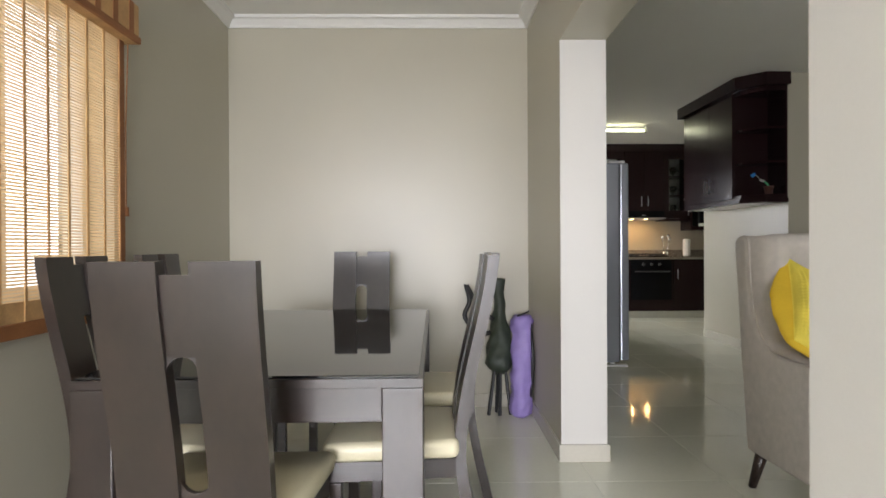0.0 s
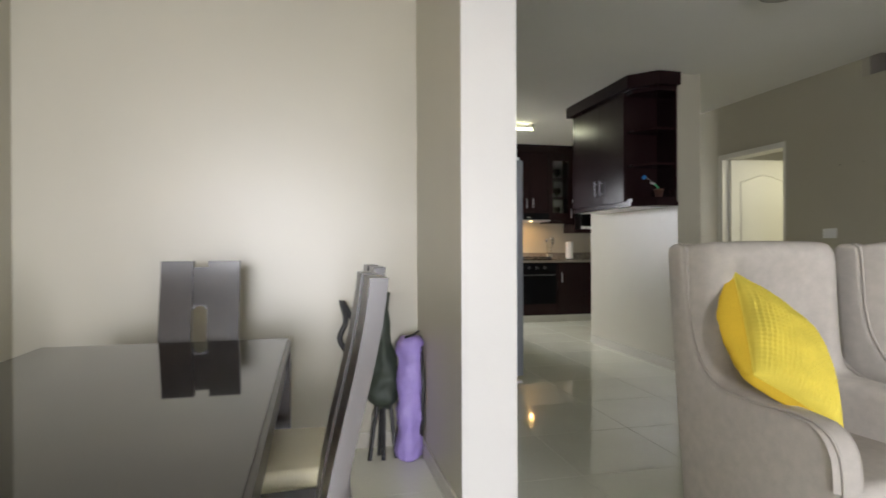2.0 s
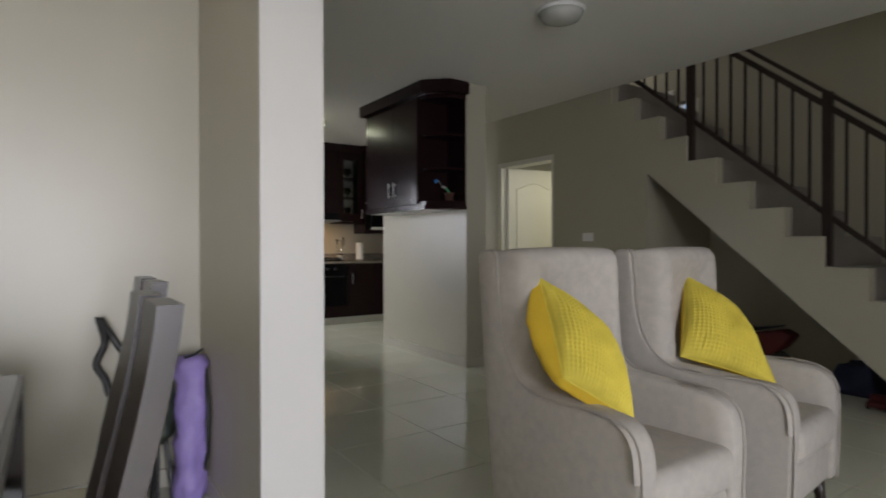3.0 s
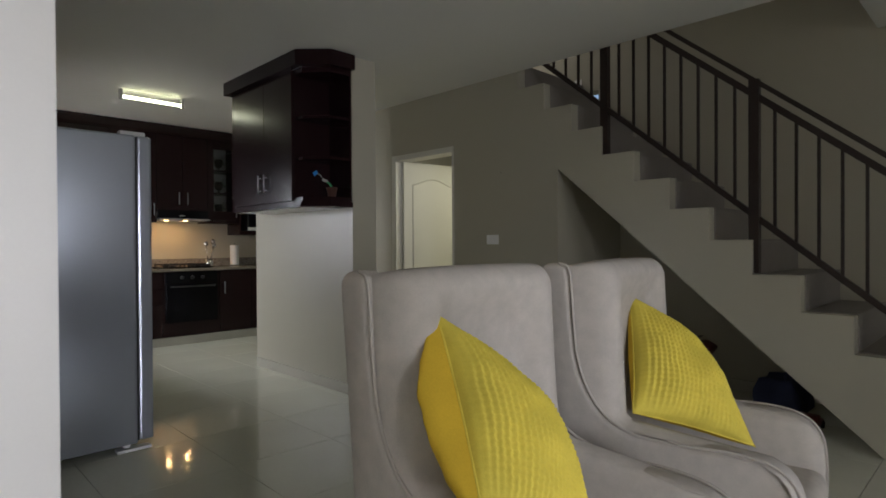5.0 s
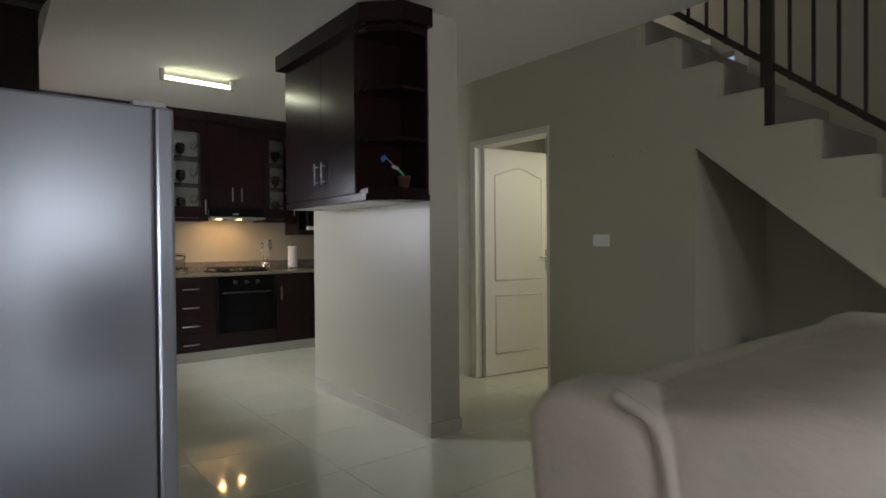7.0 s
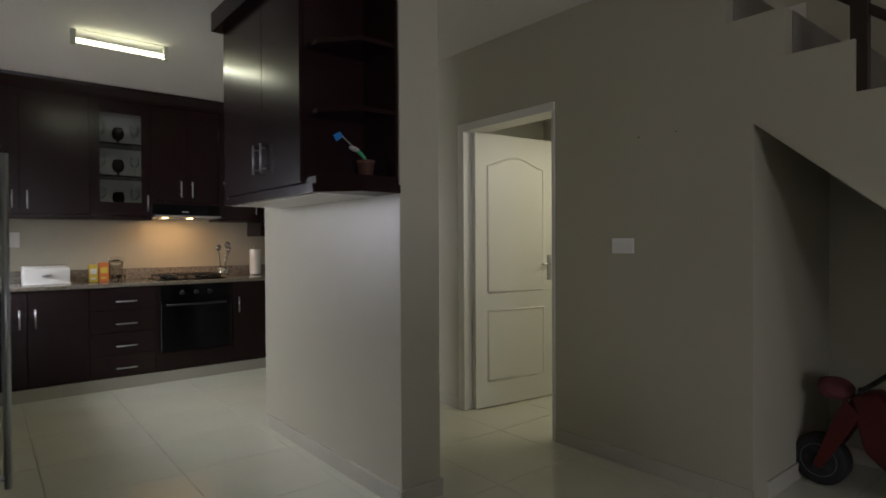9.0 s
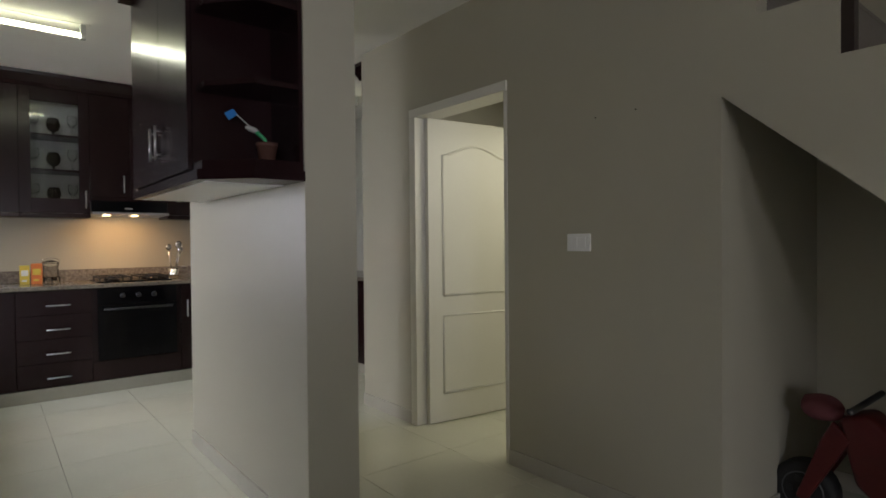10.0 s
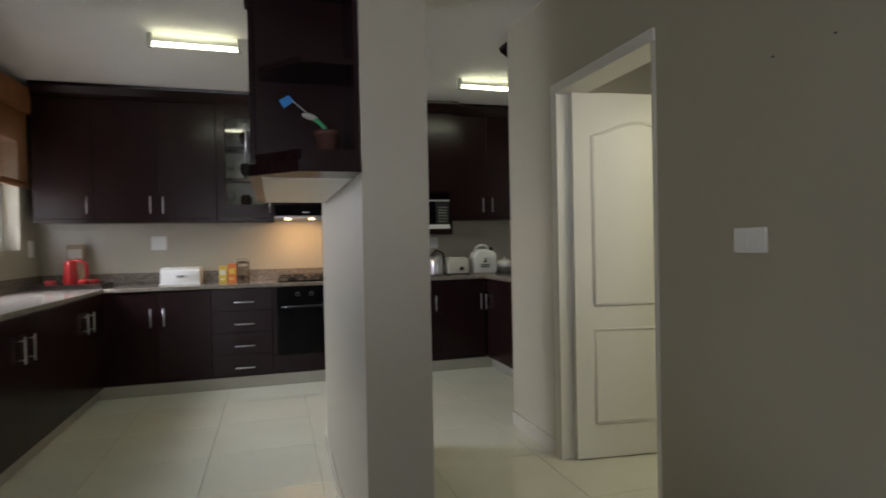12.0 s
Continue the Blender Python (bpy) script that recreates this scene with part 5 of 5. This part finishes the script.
for fx in (4.58, 4.76):
    for fy in (8.92, 9.04):
        part("foot", rod(bmesh.new(), (fx, fy, CT), (fx, fy, CT + 0.013), 0.01), BLACK, toast)
can = thing("water_can", "white plastic jerrycan with a dark printed label", "can", 4.96, 8.98, CT)
bm = bmesh.new()
prism(bm, [(4.83, CT), (5.09, CT), (5.095, CT + 0.17), (5.07, CT + 0.22), (5.00, CT + 0.25), (4.92, CT + 0.25), (4.85, CT + 0.21), (4.825, CT + 0.16)], "y", 8.91, 9.06)
soften(bm, 0.02, 3, 20)
part("body", bm, WHITE, can, smooth=True)
part("handle", sweep(bmesh.new(), [(4.87, 8.985, CT + 0.21), (4.89, 8.985, CT + 0.27), (4.94, 8.985, CT + 0.292), (5.0, 8.985, CT + 0.285), (5.02, 8.985, CT + 0.24)], 0.013, 8), WHITE, can, smooth=True)
part("cap", rod(bmesh.new(), (5.045, 8.985, CT + 0.235), (5.06, 8.985, CT + 0.268), 0.022, seg=14), BLACK, can, "dark cap", True)
bm = bmesh.new()
prism(bm, [(4.94, CT + 0.115), (4.98, CT + 0.115), (4.96, CT + 0.165)], "y", 8.907, 8.9095)
part("printed_mark", bm, BLACK, can)
for z in (0.065, 0.085):
    part("printed_bar", box(bmesh.new(), 4.915, 8.907, CT + z, 5.005, 8.9095, CT + z + 0.010), BLACK, can)
bowl = thing("fruit_bowl", "metal bowl with a lid holding pale rolls", "bowl", 5.2, 8.98, CT)
part("bowl", lathe(bmesh.new(), [(0.04, 0.0), (0.05, 0.008), (0.085, 0.05), (0.095, 0.085), (0.09, 0.085), (0.08, 0.05), (0.03, 0.012)], 5.2, 8.98, CT, 22), STEEL, bowl, smooth=True)
part("lid", lathe(bmesh.new(), [(0.095, 0.086), (0.085, 0.115), (0.05, 0.135), (0.012, 0.142), (0.012, 0.16), (0.004, 0.165)], 5.2, 8.98, CT, 22), DOORPAINT, bowl, "pale lid", True)

# flag toy in its pot on the corner shelf
plant = thing("pot_ornament", "small brown pot with a green stem, white leaf and blue flag", "ornament", 3.07, 5.47, 1.535)
part("pot", lathe(bmesh.new(), [(0.030, 0.0), (0.040, 0.065), (0.043, 0.066), (0.043, 0.082), (0.036, 0.082), (0.032, 0.06), (0.004, 0.055)], 3.07, 5.47, 1.536, 16), TERRA, plant, smooth=True)
part("stem", sweep(bmesh.new(), [(3.07, 5.47, 1.60), (3.063, 5.47, 1.63), (3.045, 5.472, 1.648), (3.03, 5.475, 1.66)], 0.008, 8), LEAFGREEN, plant, "bright green stem", True)
bm = bmesh.new()
bmesh.ops.create_uvsphere(bm, u_segments=12, v_segments=6, radius=0.03, matrix=Matrix.Translation((3.015, 5.478, 1.668)) @ pose(0, 0, 0, 0, 15, 0).to_3x3().to_4x4() @ Matrix.Diagonal((1.0, 0.5, 0.38, 1)))
part("leaf", bm, OPAL, plant, "white leaf", True)
part("stick", rod(bmesh.new(), (3.02, 5.478, 1.668), (2.955, 5.49, 1.725), 0.0022, seg=6), OPAL, plant)
bm = bmesh.new()
prism(bm, [(2.962, 1.722), (2.945, 1.742), (2.912, 1.722), (2.928, 1.696)], "y", 5.488, 5.490)
part("flag", bm, BLUE, plant, "blue paper flag")
charm = thing("hanging_charm", "chrome chain charm hanging on the cabinet end", "ornament", 2.85, 6.70, 1.55)
bm = bmesh.new()
for k, (cx, cz, r) in enumerate(((2.848, 1.665, 0.016), (2.855, 1.635, 0.020), (2.842, 1.60, 0.022), (2.856, 1.57, 0.016))):
    pts = [(cx + r * math.cos(a), 6.69 + 0.008 * math.sin(2 * a), cz + r * math.sin(a)) for a in [2 * math.pi * q / 14 for q in range(15)]]
    sweep(bm, pts, 0.0035, 6)
box(bm, 2.842, 6.678, 1.672, 2.854, 6.690, 1.700)
part("rings", bm, CHROME, charm, smooth=True)

# nail holes in the wall
for ny in (4.88, 4.67):
    nl = thing("wall_plug", "small dark screw remaining in the painted wall", "screw", XW, ny, 1.79)
    part("head", rod(bmesh.new(), (XW - 0.004, ny, 1.79), (XW - 0.0005, ny, 1.79), 0.0035, seg=8), BLACK, nl)
# white plate put in for a bright reflected spot on the stair wall
nl = thing("stair_glint_plate", "small white plate standing in for a bright glint on the stair wall", "socket", XS, 4.74, 2.72)
part("plate", box(bmesh.new(), XS - 0.012, 4.70, 2.68, XS - 0.001, 4.78, 2.76, 0.003), WHITE, nl)

# ride-on toy in the alcove
toy = thing("toy_motorbike", "red plastic ride-on motorbike with black wheels under the stair", "toy", 5.02, 3.8, 0)
TXC = 5.03


def wheel(y, r):
    bm = bmesh.new()
    lathe(bm, [(r * 0.72, -0.045), (r * 0.93, -0.048), (r, -0.03), (r, 0.03), (r * 0.93, 0.048), (r * 0.72, 0.045)], 0, 0, 0, 26)
    bmesh.ops.transform(bm, matrix=Matrix.Translation((TXC, y, r)) @ pose(0, 0, 0, 0, 90, 0), verts=bm.verts)
    w = part("wheel", bm, TYRE, toy, "black tyre", True)
    bm = bmesh.new()
    lathe(bm, [(r * 0.70, -0.04), (r * 0.62, -0.05), (r * 0.58, -0.03), (r * 0.2, -0.03), (r * 0.12, -0.055), (r * 0.12, 0.055), (r * 0.2, 0.03), (r * 0.7, 0.04)], 0, 0, 0, 20)
    bmesh.ops.transform(bm, matrix=Matrix.Translation((TXC, y, r)) @ pose(0, 0, 0, 0, 90, 0), verts=bm.verts)
    part("rim", bm, TOYGREY, w, "grey plastic rim", True)
    for k in range(5):
        a = 2 * math.pi * k / 5
        bm = bmesh.new()
        rod(bm, (TXC - 0.046, y + r * 0.4 * math.cos(a), r + r * 0.4 * math.sin(a)), (TXC - 0.038, y + r * 0.4 * math.cos(a), r + r * 0.4 * math.sin(a)), r * 0.13, seg=8)
        part("cutout", bm, BLACK, w)


wheel(4.10, 0.115)
wheel(3.42, 0.115)
bm = bmesh.new()
for sx in (-1, 1):
    prism(bm, [(4.115, 0.10), (4.08, 0.085), (3.93, 0.36), (3.99, 0.42), (4.03, 0.34)], "x", TXC + sx * 0.062 - 0.014, TXC + sx * 0.062 + 0.014)
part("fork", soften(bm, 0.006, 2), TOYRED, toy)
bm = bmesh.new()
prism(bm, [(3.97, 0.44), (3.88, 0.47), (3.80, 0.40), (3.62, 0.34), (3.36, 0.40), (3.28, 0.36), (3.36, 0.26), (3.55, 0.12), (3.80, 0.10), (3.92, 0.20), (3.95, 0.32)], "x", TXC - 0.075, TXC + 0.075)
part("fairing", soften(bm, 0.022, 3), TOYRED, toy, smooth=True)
bm = bmesh.new()
prism(bm, [(3.80, 0.41), (3.62, 0.352), (3.40, 0.408), (3.38, 0.425), (3.60, 0.385), (3.78, 0.43)], "x", TXC - 0.06, TXC + 0.06)
part("seat", bm, BLACK, toy)
part("handlebar", sweep(bmesh.new(), [(TXC - 0.19, 3.90, 0.50), (TXC - 0.08, 3.93, 0.47), (TXC + 0.08, 3.93, 0.47), (TXC + 0.19, 3.90, 0.50)], 0.012, 8), BLACK, toy, smooth=True)
plush = thing("plush_toy", "dusty pink soft toy on the handlebar of the ride-on", "soft toy", TXC - 0.02, 4.05, 0.44)
bm = bmesh.new()
bmesh.ops.create_icosphere(bm, subdivisions=3, radius=0.064, matrix=Matrix.Translation((TXC - 0.02, 4.04, 0.455)) @ Matrix.Diagonal((1, 1.15, 0.8, 1)))
for v in bm.verts:
    v.co += v.co.normalized() * 0.02 * noise.noise(v.co * 25)
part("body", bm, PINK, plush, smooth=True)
for ob in (toy, plush):
    ob.matrix_basis = Matrix.Translation((TXC - 0.05, 4.20, 0)) @ Matrix.Scale(1.1, 4) @ Matrix.Translation((-TXC, -4.10, 0)) @ ob.matrix_basis

# things pushed under the low end of the stair
NAVY = material("dark navy canvas", (0.012, 0.017, 0.045), 0.85, vary=0.25, scale=9, fine=160, bump=0.4, dist=0.001)
sack = thing("canvas_bag", "slumped dark navy canvas bag on the floor under the stair", "bag", 5.12, 2.90, 0)
bm = bmesh.new()
box(bm, 4.95, 2.74, 0.0, 5.29, 3.06, 0.22)
bmesh.ops.subdivide_edges(bm, edges=bm.edges[:], cuts=7, use_grid_fill=True)
for v in bm.verts:
    lean = 1 - 0.35 * (v.co.z / 0.22) ** 2
    v.co.x, v.co.y = 5.12 + (v.co.x - 5.12) * lean, 2.90 + (v.co.y - 2.90) * lean
    if v.co.z > 0.01:
        v.co += Vector((noise.noise(v.co * 7), noise.noise(v.co * 7 + Vector((9, 0, 0))), noise.noise(v.co * 8 + Vector((0, 5, 0))))) * 0.035
part("bag_body", bm, NAVY, sack, smooth=True)
part("handle", sweep(bmesh.new(), smooth_line([(5.05, 2.86, 0.19), (5.07, 2.86, 0.25), (5.15, 2.87, 0.262), (5.19, 2.88, 0.19)], 5), 0.010, 7), NAVY, sack, smooth=True)
scoop = thing("toy_truck", "low red plastic toy truck lying on the floor under the stair", "toy", 4.72, 2.64, 0)
bm = bmesh.new()
prism(bm, [(4.60, 0.022), (4.83, 0.022), (4.84, 0.05), (4.80, 0.062), (4.755, 0.066), (4.735, 0.098), (4.665, 0.10), (4.64, 0.068), (4.60, 0.06)], "y", 2.585, 2.695)
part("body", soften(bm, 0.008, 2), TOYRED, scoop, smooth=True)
for wx in (4.645, 4.79):
    for wy in (2.578, 2.692):
        part("wheel", rod(bmesh.new(), (wx, wy, 0.024), (wx, wy + 0.016, 0.024), 0.024, seg=16), TYRE, scoop, "black wheel", True)

# ---- floor tiles ----
floor_ob = bpy.data.objects["floor"]
TILE_ME = finish("tile", box(bmesh.new(), -0.2988, -0.2988, -0.0085, 0.2988, 0.2988, 0.0, 0.0012), TILE)
ix = 2.5 - 0.3
for i in range(-7, 6):
    for j in range(-16, 6):
        x, y = ix + i * 0.6, 6.43 - 0.3 + j * 0.6
        if -1.4 < x < 5.8 and y > -3.0:
            piece("tile", TILE_ME, floor_ob, pose(x, y, 0))
